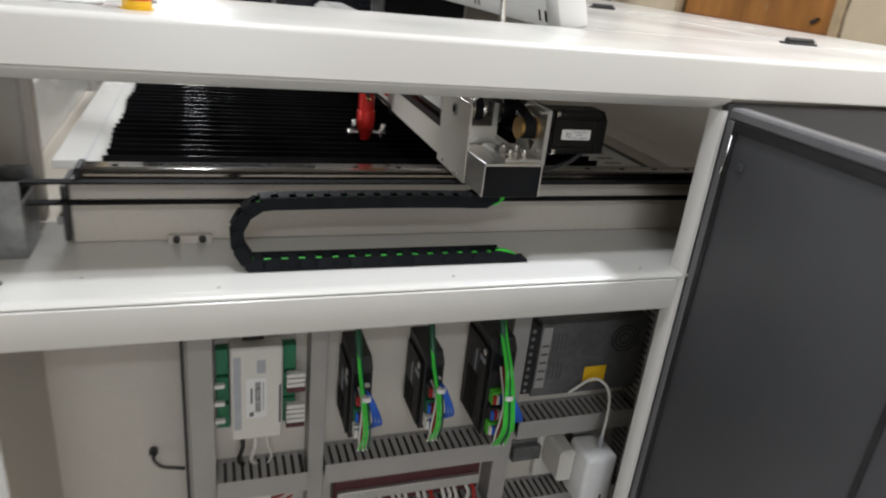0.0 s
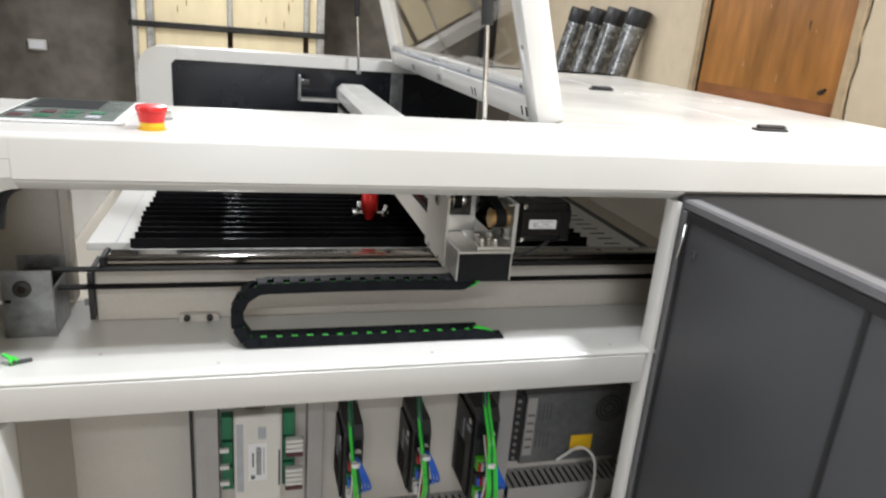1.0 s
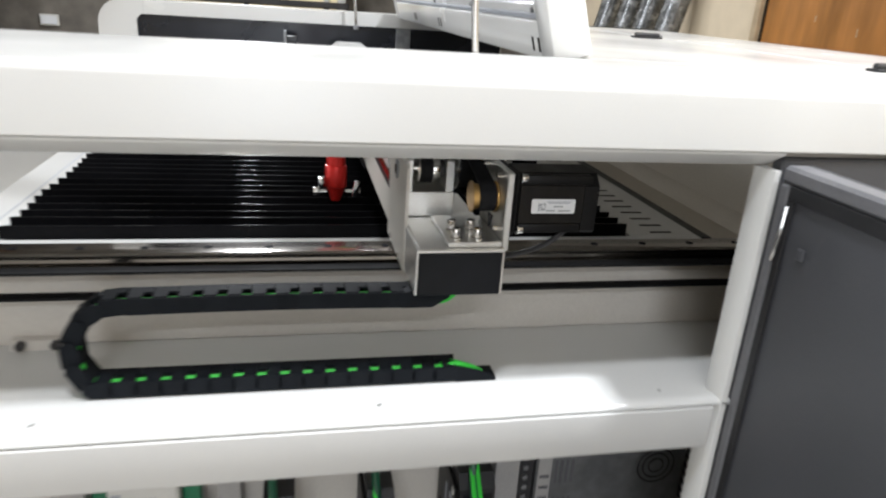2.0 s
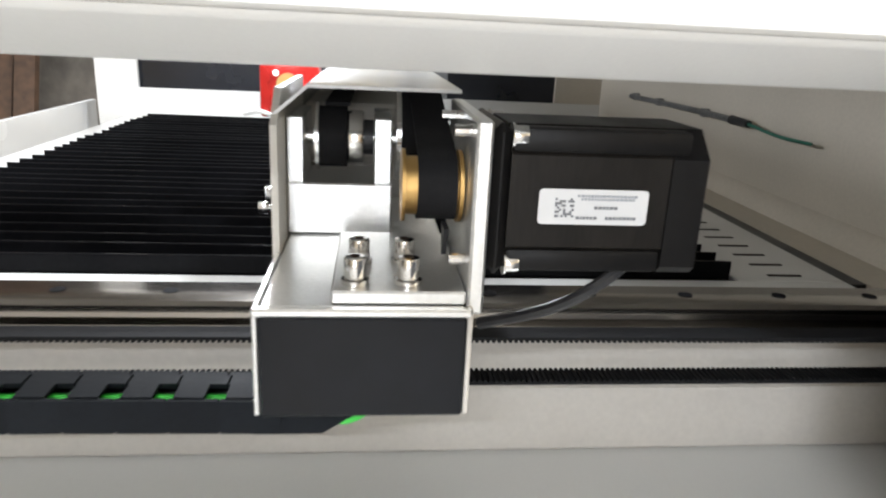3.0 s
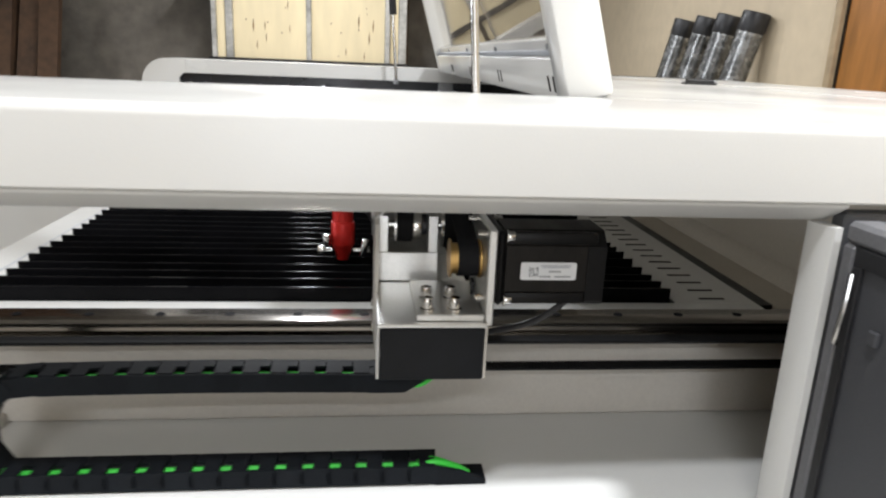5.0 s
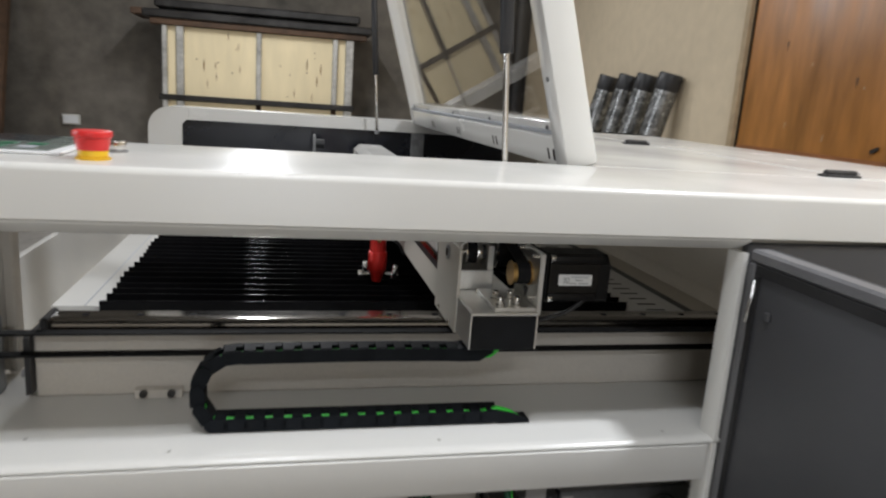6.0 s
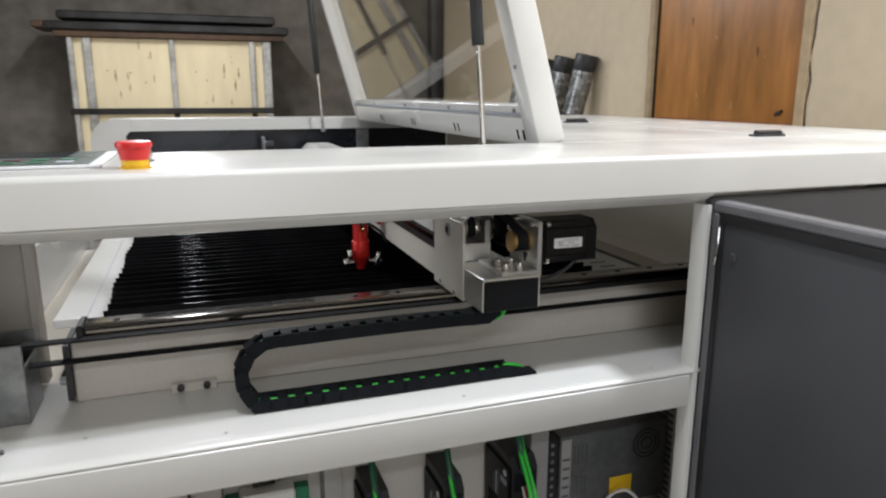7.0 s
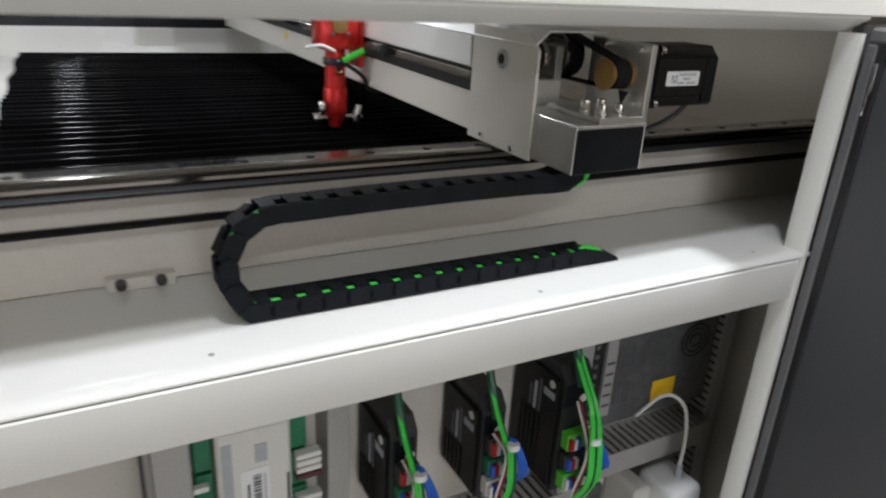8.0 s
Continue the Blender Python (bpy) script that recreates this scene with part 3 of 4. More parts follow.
def build_belt():
    b = thing("drive_belt", (0.4, 0.13, 0.76), "black rubber toothed drive belt around its pulleys", "belt")
    for name, z0, up in (("lower_run", 0.7665, 1), ("upper_run", 0.7945, -1)):
        vs, fs = [], []
        def add(x0, x1, za, zb):
            i = len(vs)
            for x2 in (x0, x1):
                vs.extend(((x2, 0.117, za), (x2, 0.131, za), (x2, 0.131, zb), (x2, 0.117, zb)))
            fs.extend(((i, i + 1, i + 2, i + 3), (i + 7, i + 6, i + 5, i + 4), (i, i + 4, i + 5, i + 1), (i + 1, i + 5, i + 6, i + 2), (i + 2, i + 6, i + 7, i + 3), (i + 3, i + 7, i + 4, i)))
        add(-0.195, 0.98, z0, z0 + 0.0018 * up)
        for k in range(390):
            x2 = -0.19 + 0.003 * k
            add(x2, x2 + 0.0016, z0 + 0.0018 * up, z0 + 0.0031 * up)
        me = bpy.data.meshes.new(name)
        me.from_pydata(vs, [], fs)
        me.validate()
        me.materials.append(RUBBER)
        part(name, me, RUBBER, b)
    i = thing("idler_bracket", (-0.19, 0.11, 0.708), "galvanised steel bracket holding the belt idler pulley", "bracket")
    part("plate", boxm(-0.222, -0.162, 0.097, 0.100, 0.7085, 0.802, 0.001), GALV, i)
    part("plate", boxm(-0.165, -0.162, 0.1005, 0.165, 0.7085, 0.775, 0.001), GALV, i)
    part("plate", boxm(-0.222, -0.162, 0.165, 0.168, 0.7085, 0.80, 0.001), GALV, i)
    part("pulley", cylm((-0.197, 0.101, 0.7805), (-0.197, 0.15, 0.7805), 0.0125, seg=24), BLACK, i)
    part("bearing", cylm((-0.197, 0.0968, 0.778), (-0.197, 0.092, 0.778), 0.011, seg=20, bev=0.001), DARK_STEEL, i, "dark steel bearing")
    part("bearing_bore", cylm((-0.197, 0.0918, 0.778), (-0.197, 0.0912, 0.778), 0.005, seg=14), DARK_GAP, i)
    part("slot_mark", boxm(-0.219, -0.212, 0.0962, 0.0972, 0.758, 0.762), DARK_GAP, i)
    part("clamp", boxm(-0.190, -0.1705, 0.1005, 0.1300, 0.7575, 0.7735, 0.002), BLACK, i)
    c = thing("loose_cable", (-0.2, 0.03, 0.708), "short green cables coming up through the shelf", "cable")
    part("wire", tubem([(-0.195, 0.02, 0.709), (-0.197, 0.023, 0.717), (-0.205, 0.026, 0.721)], 0.0024, 6), GREEN_WIRE, c)
    part("wire", tubem([(-0.190, 0.022, 0.709), (-0.191, 0.025, 0.714), (-0.202, 0.028, 0.717)], 0.0024, 6), GREEN_WIRE, c)
    part("wire", tubem([(-0.175, 0.03, 0.7105), (-0.186, 0.024, 0.7115), (-0.197, 0.02, 0.7105)], 0.0025, 6), BLACK, c)
    h = thing("corner_hose", (-0.2, 0.06, 0.93), "black hose looped under the top cover", "hose")
    part("hose", tubem([(-0.215, 0.10, 0.86), (-0.200, 0.085, 0.905), (-0.165, 0.075, 0.925), (-0.11, 0.08, 0.935), (-0.06, 0.10, 0.942)], 0.006, 8), BLACK, h)


def build_carriage():
    g = thing("gantry", (0.4, 0.6, 0.8), "silver aluminium gantry beam with its end carriage on the rail", "gantry")
    part("side_plate", prismm([(0.083, 0.8048), (0.199, 0.8048), (0.199, 0.920), (0.100, 0.920), (0.083, 0.906)], "x", 0.3565, 0.3595), PLATE, g, "pale painted end plate")
    part("beam", boxm(0.3600, 0.428, 0.2005, 1.49, 0.809, 0.905, 0.002), PLATE, g)
    part("beam_slot", boxm(0.3588, 0.3602, 0.2005, 1.49, 0.851, 0.8755), BLACK, g, "dark guide slot along the beam")
    part("guide_rail", boxm(0.3560, 0.3587, 0.2005, 1.49, 0.863, 0.8725, 0.0008), RAIL, g, "brownish steel guide rail")
    cover = [(0.357, 0.9085), (0.372, 0.9215), (0.437, 0.9215), (0.437, 0.9230), (0.3715, 0.9230), (0.3555, 0.9092)]
    part("beam_cover", prismm(cover, "y", 0.088, 1.49), WHITE, g, "white folded beam cover")
    part("cover_skirt", boxm(0.3545, 0.3562, 0.2005, 1.49, 0.878, 0.9085), WHITE, g)
    part("base_plate", boxm(0.3600, 0.434, 0.020, 0.199, 0.8465, 0.8505, 0.001), SATIN, g)
    part("saddle", boxm(0.3605, 0.434, 0.138, 0.182, 0.8045, 0.846, 0.001), SATIN, g)
    part("side_skirt", boxm(0.3575, 0.3595, 0.018, 0.0825, 0.808, 0.8505, 0.0005), SATIN, g)
    part("front_cover", boxm(0.3598, 0.4342, 0.0165, 0.0195, 0.808, 0.8475, 0.001), COVER, g, "black painted front cover")
    part("cover_lip", boxm(0.3575, 0.436, 0.0160, 0.0198, 0.8478, 0.8510, 0.0008), SATIN, g)
    part("right_skirt", boxm(0.4345, 0.4365, 0.018, 0.10, 0.808, 0.8505, 0.0005), INNER, g)
    part("bracket_foot", boxm(0.385, 0.434, 0.0212, 0.10, 0.8508, 0.8560, 0.0008), SATIN, g)
    part("motor_plate", boxm(0.4345, 0.4405, 0.0222, 0.105, 0.8470, 0.918, 0.001), SATIN, g)
    for x, y in ((0.3935, 0.030), (0.4130, 0.030), (0.3945, 0.054), (0.4125, 0.054)):
        b = part("bolt", cylm((x, y, 0.858), (x, y, 0.8665), 0.0042, seg=16, bev=0.0008), CHROME, g, "socket head bolt")
        part("washer", cylm((x, y, 0.8562), (x, y, 0.8580), 0.0052, seg=16), CHROME, b)
        part("socket", cylm((x, y, 0.8660), (x, y, 0.8668), 0.0020, seg=6), DARK_GAP, b)
    part("step_block", boxm(0.3597, 0.409, 0.1130, 0.175, 0.8510, 0.8758, 0.0008), SATIN, g)
    for x0, x1 in ((0.3599, 0.3675), (0.4002, 0.4083)):
        part("bearing_block", boxm(x0, x1, 0.1130, 0.165, 0.8760, 0.9066, 0.0006), SATIN, g)
    part("drive_shaft", cylm((0.3585, 0.128, 0.8960), (0.442, 0.128, 0.8960), 0.0035, seg=14), CHROME, g)
    part("belt_wheel", cylm((0.3745, 0.128, 0.8960), (0.3872, 0.128, 0.8960), 0.0145, seg=28), RUBBER, g, "black belt on a pulley")
    part("head_belt", boxm(0.3766, 0.3884, 0.128, 1.47, 0.9106, 0.9122), RUBBER, g, "black toothed belt along the beam")
    part("hub", cylm((0.3952, 0.128, 0.8960), (0.3998, 0.128, 0.8960), 0.0085, seg=20), BLACK, g)
    part("flange", cylm((0.3725, 0.128, 0.8960), (0.3743, 0.128, 0.8960), 0.0160, seg=28), CHROME, g)
    part("collar", cylm((0.3876, 0.128, 0.8960), (0.395, 0.128, 0.8960), 0.0125, seg=24, bev=0.0008), CHROME, g)
    part("big_pulley", cylm((0.413, 0.132, 0.8975), (0.432, 0.132, 0.8975), 0.0215, seg=30), RUBBER, g)
    part("flange", cylm((0.4105, 0.132, 0.8975), (0.4128, 0.132, 0.8975), 0.0225, seg=30), CHROME, g)
    part("motor_pulley", cylm((0.4120, 0.054, 0.8885), (0.4320, 0.054, 0.8885), 0.0115, seg=26), BRASS, g, "brass motor pulley")
    part("flange", cylm((0.4105, 0.054, 0.8885), (0.4118, 0.054, 0.8885), 0.0142, seg=26), BRASS, g)
    part("flange", cylm((0.4322, 0.054, 0.8885), (0.4338, 0.054, 0.8885), 0.0142, seg=26), BRASS, g)
    # belt loop between the two pulleys
    c0, c1, r0, r1 = Vector((0.054, 0.8885)), Vector((0.132, 0.8975)), 0.0132, 0.0228
    base = math.degrees(math.atan2(c1.y - c0.y, c1.x - c0.x))
    loop = arc(c0.x, c0.y, r0, base + 95, base + 265, 14) + arc(c1.x, c1.y, r1, base - 95, base + 95, 16)
    inner = arc(c0.x, c0.y, r0 - 0.0015, base + 95, base + 265, 14) + arc(c1.x, c1.y, r1 - 0.0015, base - 95, base + 95, 16)
    bm = bmesh.new()
    n = len(loop)
    vo = [[bm.verts.new((x2, p[0], p[1])) for p in pts] for pts, x2 in ((loop, 0.4165), (loop, 0.4315), (inner, 0.4165), (inner, 0.4315))]
    for i in range(n):
        j = (i + 1) % n
        for a, b2 in ((0, 1), (1, 3), (3, 2), (2, 0)):
            bm.faces.new((vo[a][i], vo[b2][i], vo[b2][j], vo[a][j]))
    bmesh.ops.recalc_face_normals(bm, faces=bm.faces[:])
    part("motor_belt", bm, RUBBER, g, "wide black toothed belt")
    part("stop_fin", prismm([(0.038, 0.875), (0.045, 0.863), (0.050, 0.875)], "x", 0.4265, 0.4285), BLACK, g)
    for y, z in ((0.033, 0.913), (0.033, 0.865), (0.080, 0.913)):
        part("plate_screw", cylm((0.4344, y, z), (0.4280, y, z), 0.0022, seg=10), CHROME, g)
    for y, z, r in ((0.140, 0.892, 0.0095), (0.170, 0.811, 0.0035), (0.112, 0.810, 0.0035)):
        part("plate_bore", cylm((0.3564, y, z), (0.3545, y, z), r, seg=18, bev=0.0008), GALV if r > 0.005 else CHROME, g)
    part("bore_core", cylm((0.3544, 0.140, 0.892), (0.3538, 0.140, 0.892), 0.005, seg=16), DARK_GAP, g)
    part("yellow_dot", cylm((0.3599, 0.92, 0.840), (0.3592, 0.92, 0.840), 0.009, seg=16), YELLOW, g, "round yellow sticker")
    part("mirror_bracket", boxm(0.229, 0.236, 1.425, 1.475, 0.868, 0.946, 0.001), GALV, g, "upright mirror bracket at the far end")
    part("mirror_arm", boxm(0.2362, 0.3595, 1.425, 1.475, 0.868, 0.876, 0.001), SATIN, g)
    part("mirror_mount", cylm((0.2364, 1.45, 0.92), (0.262, 1.45, 0.92), 0.014, seg=18, bev=0.001), BLACK, g)
    part("end_sensor", boxm(0.437, 0.446, 0.10, 0.112, 0.793, 0.806, 0.001), CASE, g)
    return g


def build_motor():
    m = thing("stepper_motor", (0.485, 0.051, 0.86), "square black stepper motor with white label on the carriage", "motor")
    y0, y1, z0, z1 = 0.024, 0.080, 0.8615, 0.9170
    part("front_flange", boxm(0.4408, 0.4475, y0, y1, z0, z1, 0.003), MOTOR, m)
    oct_pts = []
    c = 0.0100
    for a, b in ((y0 + 0.001 + c, z0 + 0.001), (y1 - 0.001 - c, z0 + 0.001), (y1 - 0.001, z0 + 0.001 + c), (y1 - 0.001, z1 - 0.001 - c), (y1 - 0.001 - c, z1 - 0.001), (y0 + 0.001 + c, z1 - 0.001), (y0 + 0.001, z1 - 0.001 - c), (y0 + 0.001, z0 + 0.001 + c)):
        oct_pts.append((a, b))
    part("stator_body", prismm([(a + 0.0006 * (1 if a < 0.05 else -1), b) for a, b in oct_pts], "x", 0.4478, 0.5068), STACK, m)
    part("rear_cap", prismm([(y0 + 0.004, z0 + 0.001), (y1 - 0.004, z0 + 0.001), (y1 - 0.001, z0 + 0.004), (y1 - 0.001, z1 - 0.011), (y1 - 0.011, z1 - 0.001), (y0 + 0.011, z1 - 0.001), (y0 + 0.001, z1 - 0.011), (y0 + 0.001, z0 + 0.004)], "x", 0.5070, 0.5205), MOTOR, m)
    for z, xe in ((z0 + 0.0012, 0.5069), (z1 - 0.0102, 0.5138)):
        part("corner_rib", boxm(0.4478, xe, y0 + 0.0012, y0 + 0.0095, z, z + 0.009, 0.0022, 2), MOTOR, m)
    for y in (0.028, 0.077):
        for z in (0.8655, 0.9125):
            b = part("bolt", cylm((0.4478, y, z), (0.4535, y, z), 0.0036, seg=14, bev=0.0006), CHROME, m, "socket head bolt")
            part("washer", cylm((0.4476, y, z), (0.4484, y, z), 0.0046, seg=14), CHROME, b)
    lab = part("label", prismm([*arc(0.4600, 0.8830, 0.0015, 180, 270, 3), *arc(0.4975, 0.8830, 0.0015, 270, 360, 3), *arc(0.4975, 0.8930, 0.0015, 0, 90, 3), *arc(0.4600, 0.8930, 0.0015, 90, 180, 3)], "y", 0.0243, 0.0249), LABEL, m, "white printed label with a code")
    rnd = random.Random(3)
    for i in range(9):
        for j in range(9):
            if rnd.random() < 0.5:
                part("code_cell", boxm(0.4645 + i * 0.00078, 0.4652 + i * 0.00078, 0.0238, 0.0242, 0.8843 + j * 0.00078, 0.8850 + j * 0.00078), MID_INK, lab)
    for z, x0, x1, h, mat in ((0.8918, 0.4725, 0.494, 0.0008, PALE_INK), (0.8906, 0.4740, 0.494, 0.0007, PALE_INK), (0.8874, 0.4790, 0.487, 0.0010, MID_INK), (0.8836, 0.4725, 0.480, 0.0010, MID_INK), (0.8836, 0.4835, 0.494, 0.0010, MID_INK)):
        x2 = x0
        while x2 < x1:
            w = rnd.choice((0.0006, 0.0009, 0.0012))
            part("text_bar", boxm(x2, x2 + w, 0.0238, 0.0242, z, z + h), mat, lab)
            x2 += w + 0.0004
    part("motor_cable", tubem([(0.4950, 0.030, 0.8643), (0.4890, 0.030, 0.8587), (0.4809, 0.031, 0.8522), (0.4716, 0.036, 0.8448), (0.4603, 0.044, 0.8375), (0.4449, 0.054, 0.8299)], 0.0025, 8), BLACK, m, "black motor cable")


def build_head(beam):
    y, HX = 0.515, 0.317
    h = part("laser_head", boxm(HX - 0.028, HX + 0.030, y - 0.018, y + 0.022, 0.860, 0.912, 0.004, 2), RED, beam, "red anodised laser cutting head with brass screws")
    for dx in (HX - 0.017, HX + 0.017):
        part("thumb_screw", cylm((dx, y, 0.9122), (dx, y, 0.924), 0.0045, seg=12, bev=0.0008), BRASS, h, "brass thumb screw")
    part("thumb_screw", cylm((HX, y, 0.9122), (HX, y, 0.920), 0.004, seg=12), CHROME, h)
    part("mirror_mount", cylm((HX, y - 0.0165, 0.893), (HX, y - 0.022, 0.893), 0.011, seg=20), BRASS, h)
    for dx, z in ((HX - 0.011, 0.882), (HX + 0.011, 0.882), (HX - 0.011, 0.904)):
        part("adjust_screw", cylm((dx, y - 0.0165, z), (dx, y - 0.024, z), 0.0028, seg=10), CHROME, h)
    part("barrel", cylm((HX, y, 0.860), (HX, y, 0.805), 0.0145, seg=24), RED, h)
    part("clamp_ring", cylm((HX, y, 0.848), (HX, y, 0.838), 0.0172, seg=24, bev=0.001), BLACK, h)
    part("lower_barrel", cylm((HX, y, 0.805), (HX, y, 0.772), 0.0165, seg=24, bev=0.001), RED, h)
    part("nozzle", cylm((HX, y, 0.772), (HX, y, 0.7500), 0.0150, 0.0075, seg=24), RED, h)
    for dx, z in ((-0.024, 0.764), (0.026, 0.764)):
        part("knurled_screw", cylm((HX + (0.0145 if dx > 0 else -0.0145), y - 0.004, z), (HX + dx, y - 0.004, z), 0.0035, seg=12), CHROME, h, "shiny clamping screw")
        part("knob", cylm((HX + dx, y - 0.004, z), (HX + dx * 1.45, y - 0.004, z), 0.0065, seg=14, bev=0.001), CHROME, h)
    part("lock_screw", cylm((HX - 0.022, y - 0.008, 0.772), (HX - 0.022, y - 0.008, 0.788), 0.0055, seg=12, bev=0.001), CHROME, h)
    part("air_fitting", cylm((HX, y - 0.012, 0.826), (0.316, y - 0.020, 0.832), 0.004, seg=12), BRASS, h)
    part("air_hose", tubem([(0.316, y - 0.020, 0.832), (0.312, y - 0.024, 0.845), (0.330, y - 0.022, 0.838), (0.352, y - 0.022, 0.822), (0.362, y - 0.015, 0.805), (0.385, y, 0.795)], 0.003, 8), BLACK, h)
    part("mount_plate", boxm(HX + 0.0302, 0.3542, y - 0.016, y + 0.03, 0.835, 0.905, 0.001), RED, h)
    part("cable_boot", tubem([(0.322, y - 0.022, 0.846), (0.336, y - 0.034, 0.856), (0.347, y - 0.052, 0.866)], 0.0045, 8), GREEN_WIRE, h, "green hose boot")
    part("connector", cylm((0.347, y - 0.050, 0.866), (0.351, y - 0.095, 0.868), 0.0085, seg=14, bev=0.0015), BLACK, h, "black round cable connector")
    part("elbow_fitting", cylm((HX + 0.028, y - 0.010, 0.757), (HX + 0.032, y - 0.012, 0.782), 0.0050, seg=12, bev=0.001), CHROME, h, "shiny air elbow")
    part("sensor_cable", tubem([(0.31, y - 0.02, 0.858), (0.29, y - 0.02, 0.866), (0.272, y - 0.01, 0.862)], 0.0025, 6), WHITE_WIRE, h)


def chain_path():
    """Centre line of the cable chain, from the shelf end round the bend to the carriage."""
    r, zc, dip = 0.0409, 0.7504, 35
    pts = []
    xc = 0.1085
    x0, z0 = xc - r * math.sin(radians(dip)), zc - r * math.cos(radians(dip))
    for k in range(200):
        pts.append((0.406 - k / 199 * (0.406 - x0), z0))
    pts += [(xc + r * math.cos(radians(a)), zc + r * math.sin(radians(a))) for a in [270 - dip - i * 1.5 for i in range(1, 97)]]
    for k in range(200):
        s = k / 199
        pts.append((xc + s * (0.376 - xc), zc + r + 0.0015 * math.sin(s * math.pi)))
    return pts


def build_chain():
    c = thing("cable_chain", (0.25, 0.04, 0.71), "black plastic cable chain bent in a U, carrying green cables", "cable chain")
    pts = chain_path()
    cum = [0.0]
    for a, b in zip(pts, pts[1:]):
        cum.append(cum[-1] + math.dist(a, b))
    def at(s):
        i = max(0, min(len(cum) - 2, int(np.searchsorted(cum, s)) - 1))
        t = (s - cum[i]) / max(1e-9, cum[i + 1] - cum[i])
        a, b = pts[i], pts[i + 1]
        return (a[0] + (b[0] - a[0]) * t, a[1] + (b[1] - a[1]) * t), math.atan2(b[1] - a[1], b[0] - a[0])
    # one link: x along the chain, z across it; +z is the outer side of the bend
    pitch, hh, w = 0.0205, 0.0080, 0.0125
    outline = [(-pitch / 2 - 0.001, -hh), (pitch / 2 - 0.002, -hh), (pitch / 2 + 0.003, -hh * 0.4), (pitch / 2 + 0.003, hh * 0.4), (pitch / 2 - 0.002, hh), (-pitch / 2 - 0.001, hh)]
    link = finish("link", prismm([(px, pz * 0.93) for px, pz in outline], "y", -w, -w + 0.0022), CHAIN)
    back = finish("back_plate", prismm(outline, "y", w - 0.0035, w), CHAIN)
    tee = [(-pitch / 2 + 0.001, -w + 0.0022), (pitch / 2 - 0.0075, -w + 0.0022), (pitch / 2 - 0.0075, -w + 0.0135), (pitch / 2 - 0.0005, -w + 0.0135), (pitch / 2 - 0.0005, w - 0.0035), (-pitch / 2 + 0.0005, w - 0.0035), (-pitch / 2 + 0.0005, -w + 0.0135), (-pitch / 2 + 0.001, -w + 0.0135)]
    bars = [finish("cross_bar", prismm(tee, "z", z0, z1), CHAIN) for z0, z1 in ((hh - 0.002, hh), (-hh, -hh + 0.002))]
    def side(z):
        return 0.0475 + 0.009 * (z - 0.7169) / 0.0744
    n = int(cum[-1] / pitch)
    for k in range(n):
        (x, z), a = at((k + 0.5) * pitch)
        ob = new("link", link)
        ob.matrix_basis = Matrix.Translation((x, side(z), z)) @ Matrix.Rotation(-a, 4, "Y")
        hang(ob, c)
        for name, me in (("back_plate", back), ("cross_bar", bars[0]), ("cross_bar", bars[1])):
            new(name, me).parent = ob
    for dy, dr, mat in ((-0.0125, -0.0033, GREEN_WIRE), (-0.0125, 0.0023, GREEN_WIRE), (-0.004, -0.0033, GREEN_WIRE), (-0.004, 0.0023, GREEN_WIRE), (0.010, -0.001, BLACK)):
        line = []
        for k in range(0, 60):
            (x, z), a = at(cum[-1] * k / 59)
            line.append((x + math.sin(a) * -dr, side(z) + dy * 0.6, z + math.cos(a) * dr))
        part("cable", tubem(line, 0.0026, 6, per=0), mat, c)
    part("end_bracket", prismm([(0.405, 0.7085), (0.446, 0.7085), (0.440, 0.714), (0.426, 0.720), (0.405, 0.7245)], "y", 0.035, 0.038), CHAIN, c)
    part("end_bracket", boxm(0.405, 0.446, 0.038, 0.060, 0.7085, 0.7105), CHAIN, c)
    part("upper_bracket", prismm([(0.352, 0.7833), (0.380, 0.7833), (0.396, 0.7935), (0.396, 0.8075), (0.352, 0.7985)], "y", 0.0452, 0.070), CHAIN, c, "black end piece under the carriage")
    part("cable_tail", tubem([(0.392, 0.042, 0.719), (0.406, 0.042, 0.7240), (0.422, 0.043, 0.719), (0.432, 0.045, 0.712)], 0.0032, 8), GREEN_WIRE, c)
    part("cable_tail", tubem([(0.392, 0.049, 0.719), (0.404, 0.049, 0.722), (0.418, 0.049, 0.717), (0.426, 0.050, 0.7115)], 0.0032, 8), GREEN_WIRE, c)
    part("cable_tail", tubem([(0.382, 0.050, 0.7890), (0.389, 0.048, 0.7890), (0.3955, 0.048, 0.7915), (0.402, 0.049, 0.798), (0.408, 0.053, 0.812)], 0.0028, 8), GREEN_WIRE, c)


